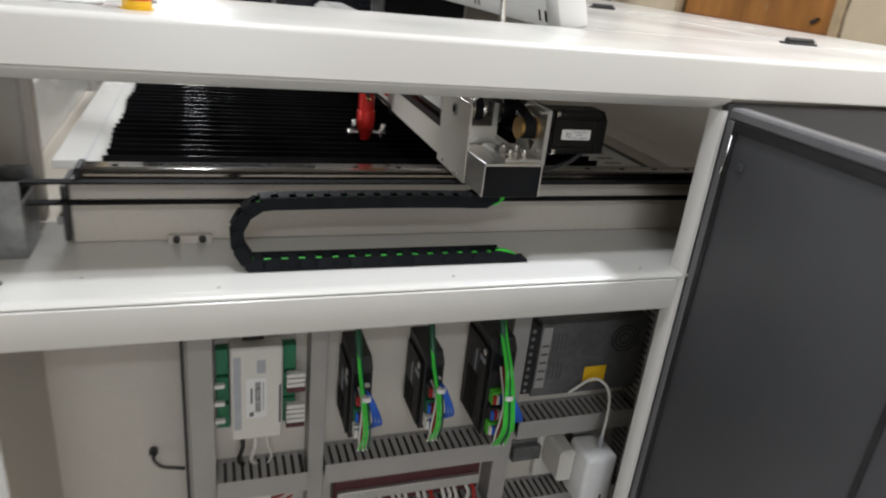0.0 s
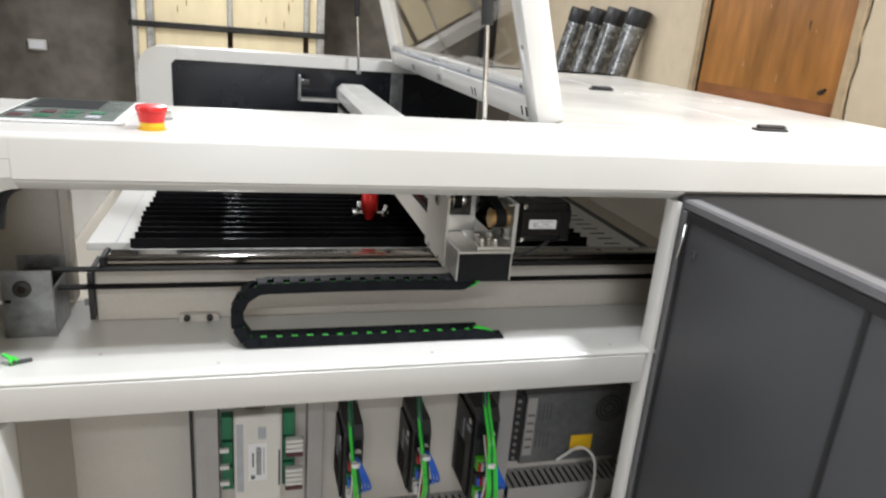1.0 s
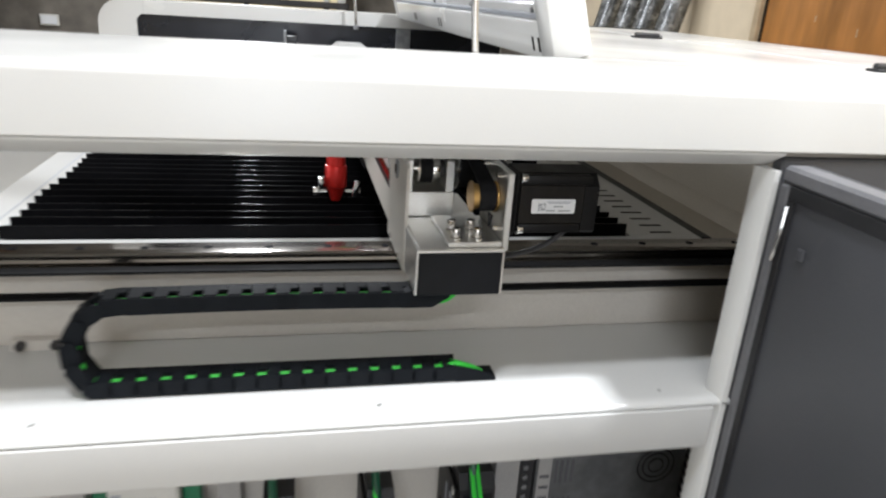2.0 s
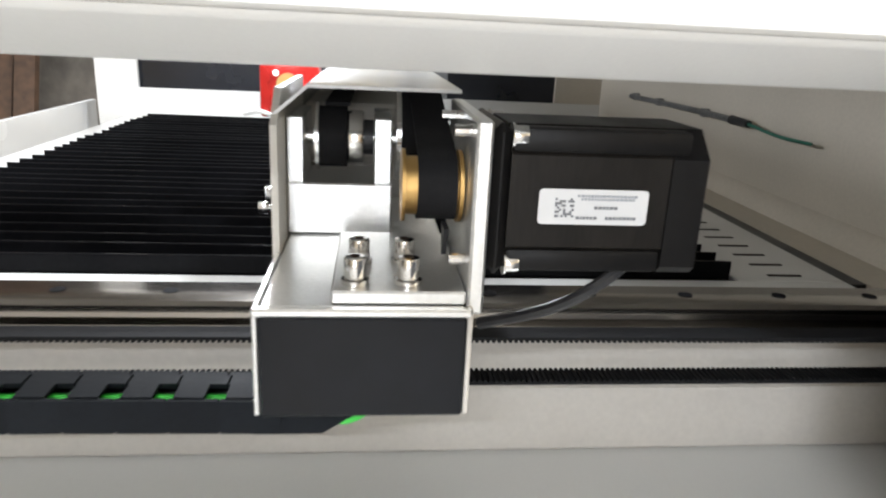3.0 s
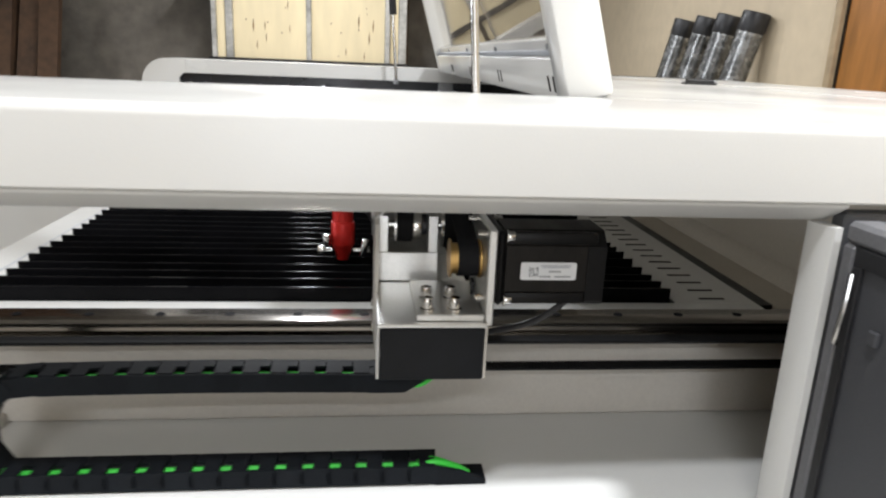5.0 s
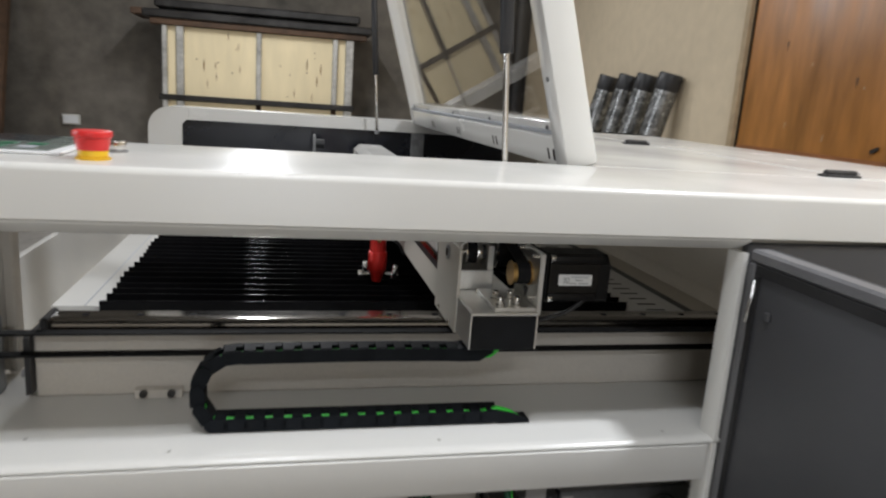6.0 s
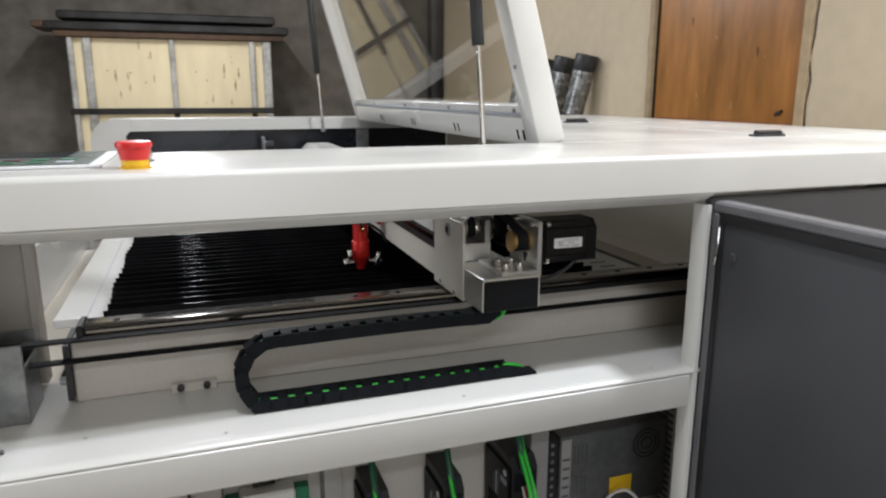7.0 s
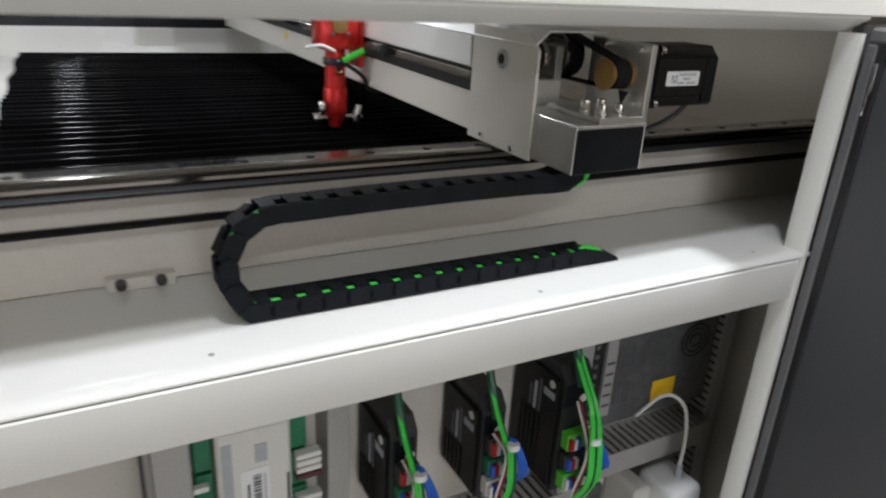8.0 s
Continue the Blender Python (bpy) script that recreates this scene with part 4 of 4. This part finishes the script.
def build_lid():
    a = radians(16)
    base = Vector((0.592, 0.0, 1.0035))
    u, nrm = Vector((-math.sin(a), 0, math.cos(a))), Vector((-math.cos(a), 0, -math.sin(a)))
    rot = Matrix(((nrm.x, 0, u.x, base.x), (nrm.y, 1, u.y, 0), (nrm.z, 0, u.z, base.z), (0, 0, 0, 1)))
    L = thing("machine_lid", (0.587, 0.89, 1.0), "white framed glass lid of the machine, propped open", "lid")
    y0, y1, top = 0.241, 1.545, 0.62
    def piece(name, bm, mat, parent, label=""):
        # local x: from the outer to the inner face, z: up along the lid
        bmesh.ops.transform(bm, matrix=rot, verts=bm.verts[:])
        bmesh.ops.recalc_face_normals(bm, faces=bm.faces[:])
        return part(name, bm, mat, parent, label)
    piece("bottom_bar", boxm(0.0, 0.045, y0 + 0.0452, y1 - 0.0202, 0.0, 0.046, 0.004, 2), WHITE, L)
    piece("inner_rail", boxm(0.020, 0.034, y0 + 0.045, y1 - 0.02, 0.0465, 0.064, 0.001), WHITE, L)
    piece("rail_groove", boxm(0.030, 0.0405, y0 + 0.045, y1 - 0.02, 0.0475, 0.052), PALE_INK, L)
    piece("side_bar", boxm(0.0, 0.047, y0 - 0.001, y0 + 0.045, 0.0, top, 0.004, 2), WHITE, L)
    piece("side_bar", boxm(0.0, 0.047, y1 - 0.02, y1, 0.0, top, 0.004, 2), WHITE, L)
    piece("top_bar", boxm(0.0, 0.045, y0, y1, top, top + 0.05, 0.004, 2), WHITE, L)
    g = piece("glass", boxm(0.016, 0.020, y0 + 0.04, y1 - 0.018, 0.05, top), GLASS, L, "clear acrylic viewing pane")
    g.visible_shadow = False
    for k in range(4):
        for d in (0, 0.022):
            piece("slot", boxm(0.0446, 0.0456, y0 + 0.0475 + 0.30 * k + d, y0 + 0.0545 + 0.30 * k + d, 0.010, 0.027, 0.0004), DARK_GAP, L)
        piece("screw", cylm((0.034, y0 + 0.09 + 0.32 * k, 0.056), (0.037, y0 + 0.09 + 0.32 * k, 0.056), 0.0035, seg=10), GALV, L)
    piece("screw", cylm((0.047, y0 + 0.02, 0.13), (0.0495, y0 + 0.02, 0.13), 0.0035, seg=10), GALV, L)
    for p, q in (((0.458, 0.252, 0.96), (0.425, 0.252, 1.40)), ((0.426, 1.50, 0.962), (0.398, 1.50, 1.375))):
        s = thing("gas_spring", p, "gas spring with black cylinder and steel rod holding the lid", "gas spring", "lid gas springs")
        p, q = Vector(p), Vector(q)
        part("rod", cylm(p, p.lerp(q, 0.46), 0.0042, seg=12), CHROME, s, "polished steel rod")
        part("cylinder", cylm(p.lerp(q, 0.42), q, 0.0095, seg=18, bev=0.001), BLACK, s, "black cylinder")
        part("ball_joint", cylm(p - Vector((0, 0, 0.006)), p + Vector((0, 0, 0.006)), 0.008, seg=12, bev=0.001), GALV, s)
        part("ball_joint", cylm(q, q + (q - p).normalized() * 0.02, 0.010, seg=12, bev=0.001), CASE, s)
        part("stud", cylm(q + Vector((0, 0, 0.012)), q + Vector((0.06, 0, 0.012)), 0.005, seg=10), CHROME, s)


def build_top_things(body):
    e = thing("emergency_stop", (-0.023, 0.031, 1.0), "red mushroom emergency stop button on a yellow base", "button")
    part("washer", cylm((-0.023, 0.031, 1.0002), (-0.023, 0.031, 1.002), 0.0155, seg=28), YELLOW, e)
    part("collar", cylm((-0.023, 0.031, 1.002), (-0.023, 0.031, 1.009), 0.0135, seg=28, bev=0.0006), YELLOW, e)
    part("stem", cylm((-0.023, 0.031, 1.009), (-0.023, 0.031, 1.0205), 0.0138, 0.0160, seg=28), RED_PLASTIC, e)
    part("head", cylm((-0.023, 0.031, 1.0205), (-0.023, 0.031, 1.0275), 0.0175, seg=28, bev=0.002), RED_PLASTIC, e)
    k = thing("key_switch", (-0.020, 0.112, 1.0), "small chrome key lock switch beside the red button", "switch")
    part("washer", cylm((-0.020, 0.112, 1.0001), (-0.020, 0.112, 1.002), 0.0115, seg=24), GALV, k)
    part("barrel", cylm((-0.020, 0.112, 1.002), (-0.020, 0.112, 1.012), 0.0095, seg=24, bev=0.0015), CHROME, k, "shiny chrome barrel")
    part("key_slot", boxm(-0.0208, -0.0192, 0.1075, 0.1165, 1.0118, 1.0124), DARK_GAP, k)
    p = part("control_panel", boxm(-0.196, -0.056, 0.045, 0.225, 1.0003, 1.0035, 0.001), LABEL, body, "flat control keypad with dark film and coloured keys")
    part("keypad", boxm(-0.190, -0.068, 0.052, 0.218, 1.0037, 1.0047), material("keypad_film", (0.15, 0.18, 0.165), 0.3, vary=0.15), p, "dark green keypad film")
    part("screen", boxm(-0.182, -0.10, 0.135, 0.21, 1.0048, 1.0054), material("panel_screen", (0.05, 0.06, 0.07), 0.15, vary=0.1), p, "grey display")
    for i in range(4):
        for j in range(2):
            part("key", boxm(-0.182 + i * 0.027, -0.166 + i * 0.027, 0.062 + j * 0.032, 0.080 + j * 0.032, 1.0048, 1.0056, 0.0003), (MAROON, PCB, PCB, PALE_INK)[(i + j * 3) % 4], p)
    h = thing("latch", (1.018, 0.259, 1.0), "small black metal latch on the white top", "latch", "latches on the rear cover")
    part("plate", boxm(0.985, 1.050, 0.248, 0.270, 1.0003, 1.0042, 0.001), BLACK, h)
    part("knuckle", cylm((0.990, 0.259, 1.0065), (1.046, 0.259, 1.0065), 0.0050, seg=12), BLACK, h)
    part("pin", cylm((1.046, 0.259, 1.0065), (1.053, 0.259, 1.0065), 0.0028, seg=10), GALV, h)
    copy_thing(h, pose(1.006, 0.918, 1.0))
    s = thing("wall_spring", (0.97, 0.9, 0.83), "grey slim actuator with a green tipped cable on the inner wall", "actuator")
    part("tube", tubem([(0.972, 1.30, 0.8395), (0.972, 1.0, 0.841), (0.972, 0.85, 0.840)], 0.0052, 10), GALV, s)
    part("gland", cylm((0.972, 0.85, 0.840), (0.970, 0.795, 0.8395), 0.0075, 0.0055, seg=14), BLACK, s)
    part("cable", tubem([(0.970, 0.795, 0.8395), (0.968, 0.71, 0.833), (0.966, 0.630, 0.834)], 0.0024, 8), material("teal_cable", (0.03, 0.16, 0.11), 0.4), s, "green cable end")
    for y in (0.95, 1.15, 1.28):
        part("clip", boxm(0.9715, 0.9845, y, y + 0.012, 0.833, 0.847, 0.001), GALV, s)
    for y, z in ((1.145, 0.735), (1.046, 0.737)):
        solo("wall_screw", cylm((0.9845, y, z), (0.9815, y, z), 0.006, seg=10), GALV, "small steel screw in the cream inner wall", "screw")


# ---- control cabinet ----
def duct(x0, x1, z0, z1, slotted, vertical=False):
    d = thing("cable_duct", ((x0 + x1) / 2, 0.16, z0), "grey slotted plastic wiring duct on the mounting plate", "wiring duct", "wiring ducts")
    yb, yf = 0.1655, 0.1255 if z1 - z0 > 0.1 else 0.112
    part("lid", boxm(x0, x1, yf - 0.002, yf, z0, z1, 0.0008), DUCT, d)
    part("back", boxm(x0, x1, yb - 0.002, yb, z0, z1), DUCT, d)
    part("wire_fill", boxm(x0 + 0.004, x1 - 0.004, yf + 0.003, yb - 0.003, z0 + 0.005, z1 - 0.005, 0.002), BLACK, d, "dark bundled wires inside")
    if slotted:
        if vertical:
            n = int((z1 - z0) / 0.0125)
            for k in range(n):
                for xx in (x0 + 0.001, x1 - 0.003):
                    part("finger", boxm(xx, xx + 0.002, yf, yb - 0.002, z0 + k * 0.0125 + 0.002, z0 + k * 0.0125 + 0.0095), DUCT, d)
        else:
            n = int((x1 - x0) / 0.0125)
            me = finish("finger", boxm(0.002, 0.0095, yf, yb - 0.002, -0.001, 0.001), DUCT)
            for k in range(n):
                part("finger", me, DUCT, d, loc=(x0 + k * 0.0125, 0, z1 - 0.002))
                part("finger", me, DUCT, d, loc=(x0 + k * 0.0125, 0, z0 + 0.002))
    else:
        part("wall", boxm(x0, x0 + 0.002, yf, yb - 0.002, z0, z1), DUCT, d)
        part("wall", boxm(x1 - 0.002, x1, yf, yb - 0.002, z0, z1), DUCT, d)
    return d


def build_ducts():
    duct(0.002, 0.035, 0.09, 0.685, False)
    duct(0.170, 0.194, 0.09, 0.685, False)
    duct(0.487, 0.517, 0.09, 0.685, False)
    duct(0.750, 0.775, 0.09, 0.685, True, True)
    duct(0.036, 0.169, 0.294, 0.330, True)
    duct(0.036, 0.169, 0.185, 0.222, True)
    duct(0.195, 0.486, 0.302, 0.339, True)
    duct(0.195, 0.486, 0.175, 0.205, True)
    duct(0.518, 0.749, 0.340, 0.376, True)
    duct(0.518, 0.749, 0.17, 0.205, True)


def build_controller():
    c = thing("control_board", (0.092, 0.15, 0.40), "pale electronic controller box with green terminals and white plugs", "controller")
    x0, x1, z0, z1 = 0.058, 0.130, 0.398, 0.553
    part("base", boxm(0.037, 0.152, 0.150, 0.165, 0.40, 0.555, 0.001), DUCT, c)
    case = part("case", boxm(x0, x1, 0.118, 0.150, z0, z1, 0.003), CASE, c)
    for sx0, sx1 in ((0.039, 0.056), (0.132, 0.150)):
        for k in range(3):
            part("terminal", boxm(sx0, sx1, 0.134, 0.150, 0.412 + k * 0.046, 0.453 + k * 0.046, 0.001), PCB, c, "green terminal strip")
    for k in range(3):
        part("plug", boxm(0.036, 0.050, 0.127, 0.134, 0.425 + k * 0.03, 0.431 + k * 0.03), WHITE_WIRE, c)
    for k in range(9):
        z = 0.408 + k * 0.0085 + (0.02 if k > 4 else 0)
        part("plug", boxm(0.136, 0.163, 0.122, 0.134, z, z + 0.006, 0.001), WHITE_WIRE if k % 5 else MAROON, c)
    part("slot", boxm(0.1245, 0.1275, 0.1172, 0.1182, 0.425, 0.49), INK, c)
    lab = part("label", boxm(0.079, 0.107, 0.1172, 0.1181, 0.437, 0.505), LABEL, case)
    rnd = random.Random(8)
    z = 0.447
    while z < 0.497:
        h = rnd.choice((0.0009, 0.0016, 0.0024))
        part("bar", boxm(0.091, 0.099, 0.1168, 0.1173, z, z + h), INK, lab)
        z += h + rnd.choice((0.0010, 0.0016))
    part("text_bar", boxm(0.1015, 0.1035, 0.1168, 0.1173, 0.449, 0.497), PALE_INK, lab)
    part("text_bar", boxm(0.085, 0.0875, 0.1168, 0.1173, 0.462, 0.488), INK, lab)
    part("code", boxm(0.083, 0.089, 0.1168, 0.1173, 0.440, 0.447), INK, lab)
    part("mark", boxm(0.094, 0.106, 0.1172, 0.1181, 0.512, 0.533), PALE_INK, case)
    part("groove", boxm(x0 + 0.004, x0 + 0.014, 0.1172, 0.1181, 0.418, 0.54), PALE_INK, case)
    for x, mat in ((0.072, BLACK), (0.090, CASE), (0.108, WHITE_WIRE)):
        part("cable", tubem([(x, 0.135, 0.398), (x + 0.002, 0.133, 0.375), (x - 0.004 + (0.012 if x > 0.1 else 0), 0.140, 0.345), (x + 0.004, 0.150, 0.325)], 0.0035 if x < 0.1 else 0.002, 6), mat, c)
    part("relay", boxm(0.075, 0.105, 0.134, 0.150, 0.557, 0.575, 0.001), STACK, c)
    r = thing("relay_module", (0.085, 0.15, 0.235), "white relay module with red wires", "relay")
    part("body", boxm(0.068, 0.115, 0.125, 0.164, 0.236, 0.283, 0.002), CASE, r)
    for k, z in enumerate((0.248, 0.262, 0.276)):
        part("wire", tubem([(0.068, 0.14, z), (0.055, 0.138, z + 0.002), (0.044, 0.15, z - 0.003)], 0.0018, 6), RED_WIRE, r)
        part("wire", tubem([(0.115, 0.14, z), (0.128, 0.138, z + 0.003), (0.150, 0.15, z + 0.004)], 0.0018, 6), RED_WIRE, r)
    w = thing("earth_wire", (-0.05, 0.2, 0.36), "short black wire with lug on the cabinet back", "wire")
    part("wire", tubem([(-0.062, 0.254, 0.286), (-0.060, 0.238, 0.283), (-0.046, 0.212, 0.290), (-0.028, 0.190, 0.304), (-0.012, 0.172, 0.315)], 0.0028, 8), BLACK, w)
    part("lug", cylm((-0.062, 0.262, 0.286), (-0.062, 0.253, 0.286), 0.007, seg=12), BLACK, w)
    solo("back_screw", cylm((-0.205, 0.262, 0.17), (-0.205, 0.258, 0.17), 0.005, seg=10), GALV, "small screw in the cabinet back", "screw")


def build_driver(x, w, z0, z1, depth, big):
    """A finned driver box standing edge-on; its front carries plugs and a bundle of wires."""
    d = thing("motor_driver", (x + w / 2, 0.165, z0), "black motor driver with green and blue wires" if big else "small black motor driver with wired plugs", "motor driver", "motor drivers")
    yb, yf = 0.1655, 0.1655 - depth
    body = part("case", prismm([(yf + 0.004, z0), (yb, z0 + 0.004), (yb, z1), (yf + 0.012, z1), (yf, z1 - 0.014), (yf, z0 + 0.004)], "x", x, x + w), BLACK, d)
    part("heat_sink", boxm(x - 0.004, x, yf + 0.006, yb - 0.006, z0 + 0.006, z1 - 0.016, 0.001), MOTOR, d)
    for k in range(5):
        part("rib", boxm(x - 0.0056, x - 0.004, yf + 0.034 + k * 0.009, yf + 0.0365 + k * 0.009, z0 + 0.012, z1 - 0.080), MOTOR, d)
    part("side_label", boxm(x - 0.0046, x - 0.004, yf + 0.010, yf + 0.030, z1 - 0.045, z1 - 0.036), PALE_INK, d)
    for k in range(3):
        part("side_text", boxm(x - 0.0046, x - 0.004, yf + 0.034 + k * 0.009, yf + 0.039 + k * 0.009, z1 - 0.075, z1 - 0.030 - 0.008 * k), PALE_INK if k == 1 else INK, d)
    part("logo_dot", cylm((x - 0.004, yf + 0.016, z1 - 0.026), (x - 0.0048, yf + 0.016, z1 - 0.026), 0.005, seg=14), CASE, d, "round white mark")
    part("front_label", boxm(x + 0.003, x + w - 0.003, yf - 0.0006, yf, z1 - 0.05, z1 - 0.02), COVER, d)
    part("front_dot", cylm((x + w * 0.72, yf - 0.0003, z1 - 0.042), (x + w * 0.72, yf - 0.0013, z1 - 0.042), 0.0055, seg=14), CASE, d)
    pm = (CASE, PCB, BLACK) if not big else (LIME, BLACK, LIME)
    for k in range(3):
        za = z0 + 0.012 + k * 0.028
        p = part("plug", boxm(x + 0.004, x + w - 0.003, yf - 0.014, yf - 0.0005, za, za + 0.022, 0.001), pm[k], d, "wired plug")
        for j in range(3):
            part("ferrule", boxm(x + 0.005 + j * 0.005, x + 0.009 + j * 0.005, yf - 0.020, yf - 0.014, za + 0.004, za + 0.018), (WHITE_WIRE, BLUE_WIRE, RED_WIRE)[(j + k) % 3], p)
    cx = x + w * 0.35
    for k in range(5 if big else 3):
        o = (k - 1.5) * 0.0035
        part("wire", tubem([(cx + o * 0.4 - 0.004, yf + 0.03, 0.642), (cx + o * 0.5 - 0.002, yf - 0.004, z1 + 0.015), (cx + o * 0.6, yf - 0.034, z1 - 0.03), (cx + 0.002 + o, yf - 0.044, z0 + 0.095), (cx + 0.009 + o * 1.2, yf - 0.040, z0 + 0.040), (cx + 0.012 + o * 1.8, yf - 0.018, z0 + (-0.006 if k < 4 else 0.02))], 0.0021 if big else 0.0017, 6), GREEN_WIRE if k % 3 != 2 else TEAL, d, "green wire")
    for k in range(4 if big else 3):
        o = k * 0.004
        part("wire", tubem([(cx + 0.004, yf - 0.030, z1 - 0.03), (cx + 0.006 + o * 0.4, yf - 0.042, z0 + 0.100), (cx + 0.016 + o * 1.3, yf - 0.040, z0 + 0.055), (cx + 0.012 + o, yf - 0.016, z0 + 0.028 + o)], 0.0021, 6), BLUE_WIRE, d, "blue wire")
    for k in range(2):
        part("wire", tubem([(cx - 0.003 + k * 0.004, yf - 0.012, z1 - 0.035), (cx - 0.002 + k * 0.003, yf - 0.038, z0 + 0.085), (cx + k * 0.004, yf - 0.024, z0 + 0.020), (cx + 0.004, yf - 0.014, z0 - 0.006)], 0.0016, 6), RED_WIRE if k else WHITE_WIRE, d)
    for k in range(4 if big else 3):
        o = (k - 1.5) * 0.0050
        part("ferrule", tubem([(cx + 0.010 + o, yf - 0.020, z0 + 0.010), (cx + 0.012 + o * 1.2, yf - 0.016, z0 - 0.004 - 0.004 * (k % 2)), (cx + 0.013 + o * 1.4, yf - 0.010, z0 - 0.014)], 0.0024, 6), WHITE_WIRE, d, "white ferrule sleeve")
    part("cable_tie", cylm((cx + 0.002, yf - 0.0440, z0 + 0.098), (cx + 0.002, yf - 0.0430, z0 + 0.104), 0.0068, seg=12), LABEL, d, "white cable tie")
    # upper end of the green bundle, its shadow put into the colour
    part("sleeve", tubem([(cx - 0.004, yf + 0.03, 0.640), (cx - 0.003, yf + 0.005, z1 + 0.035), (cx - 0.002, yf - 0.006, z1 + 0.004), (cx - 0.001, yf - 0.012, z1 - 0.016)], 0.0046, 8), TEAL, d, "green cable sleeve, darkened as in shadow")


def build_power():
    p = thing("power_supply", (0.66, 0.15, 0.42), "perforated steel switching power supply with yellow warning sticker", "power supply")
    part("case", boxm(0.540, 0.742, 0.128, 0.1655, 0.412, 0.552, 0.0015), PSU, p)
    t = part("terminal_strip", boxm(0.517, 0.538, 0.130, 0.160, 0.418, 0.548, 0.001), BLACK, p, "black screw terminal strip")
    for k in range(9):
        part("screw", cylm((0.527, 0.130, 0.426 + k * 0.0142), (0.527, 0.1278, 0.426 + k * 0.0142), 0.0035, seg=8), GALV, t)
    for zz in (0.445, 0.500):
        for k in range(4):
            part("vent_slot", boxm(0.565 + k * 0.007, 0.568 + k * 0.007, 0.1274, 0.1282, zz, zz + 0.032), INK, p)
    part("label", boxm(0.543, 0.560, 0.1274, 0.1281, 0.43, 0.545), DUCT, p)
    for k in range(5):
        part("text_bar", boxm(0.5455, 0.5575, 0.1270, 0.1275, 0.445 + k * 0.016, 0.449 + k * 0.016), INK, p)
    part("sticker", boxm(0.634, 0.676, 0.1270, 0.1280, 0.432, 0.463), YELLOW, p, "yellow warning sticker")
    fan = part("fan", cylm((0.700, 0.1279, 0.515), (0.700, 0.1270, 0.515), 0.028, seg=24), PSU, p, "dark fan grille")
    for r in (0.010, 0.018, 0.025):
        bm = bmesh.new()
        pts = [(0.700 + r * math.cos(radians(a)), 0.1262, 0.515 + r * math.sin(radians(a))) for a in range(0, 361, 20)]
        part("ring", tube(bm, pts, 0.0008, 5, per=0), STACK, fan)
    b = thing("circuit_rail", (0.58, 0.15, 0.255), "steel mounting rail with small clear relay", "mounting rail")
    part("rail", boxm(0.520, 0.66, 0.155, 0.1655, 0.262, 0.296, 0.001), GALV, b)
    part("relay", boxm(0.535, 0.590, 0.142, 0.155, 0.262, 0.292, 0.002), PSU, b)
    t = thing("terminal_block", (0.34, 0.15, 0.25), "long dark red terminal block with many ferruled wires", "terminal block")
    part("base", boxm(0.215, 0.470, 0.135, 0.1655, 0.225, 0.288, 0.002), MAROON, t)
    part("rail", boxm(0.220, 0.465, 0.126, 0.135, 0.243, 0.262, 0.001), ALU, t)
    for k in range(22):
        x = 0.226 + k * 0.011
        part("red_wire", tubem([(x, 0.134, 0.281), (x, 0.130, 0.288), (x + 0.001, 0.142, 0.294)], 0.0014, 5), MAROON, t)
        if k % 4 != 3:
            part("ferrule", tubem([(x, 0.134, 0.238), (x + 0.002, 0.122, 0.228), (x + 0.005 * math.sin(k * 2.1), 0.118, 0.215 + 0.004 * math.sin(k * 5.3))], 0.0034, 5), WHITE_WIRE if k % 7 else RED_WIRE, t)
    a = thing("phone_charger", (0.66, 0.1, 0.2), "chunky white plug-in charger in a wall socket", "charger")
    bm = boxm(0.626, 0.686, 0.050, 0.118, 0.222, 0.330, 0.010, 3)
    part("body", bm, LABEL, a)
    part("plug", boxm(0.596, 0.6255, 0.085, 0.150, 0.255, 0.320, 0.005), CASE, a)
    part("port", boxm(0.662, 0.666, 0.0492, 0.0502, 0.235, 0.250), INK, a)
    part("cable", tubem([(0.664, 0.080, 0.330), (0.664, 0.080, 0.350), (0.668, 0.084, 0.395), (0.668, 0.094, 0.432), (0.655, 0.106, 0.448), (0.640, 0.116, 0.444), (0.624, 0.122, 0.428), (0.612, 0.127, 0.414)], 0.0026, 8), WHITE_WIRE, a)
    part("strain_relief", cylm((0.664, 0.080, 0.329), (0.664, 0.080, 0.350), 0.0055, 0.004, seg=12), PALE_INK, a)
    o = thing("socket_outlet", (0.6, 0.15, 0.26), "cream socket outlet on the mounting plate", "socket")
    part("outlet", boxm(0.586, 0.640, 0.1505, 0.1655, 0.215, 0.320, 0.003), CASE, o)


build_room()
build_crate()
build_pipes()
machine = build_body()
build_door()
build_bed()
build_belt()
gantry = build_carriage()
build_motor()
build_head(gantry)
build_chain()
build_lid()
build_top_things(machine)
build_ducts()
build_controller()
build_driver(0.222, 0.030, 0.408, 0.542, 0.085, False)
build_driver(0.330, 0.030, 0.410, 0.542, 0.085, False)
build_driver(0.430, 0.040, 0.392, 0.562, 0.095, True)
build_power()
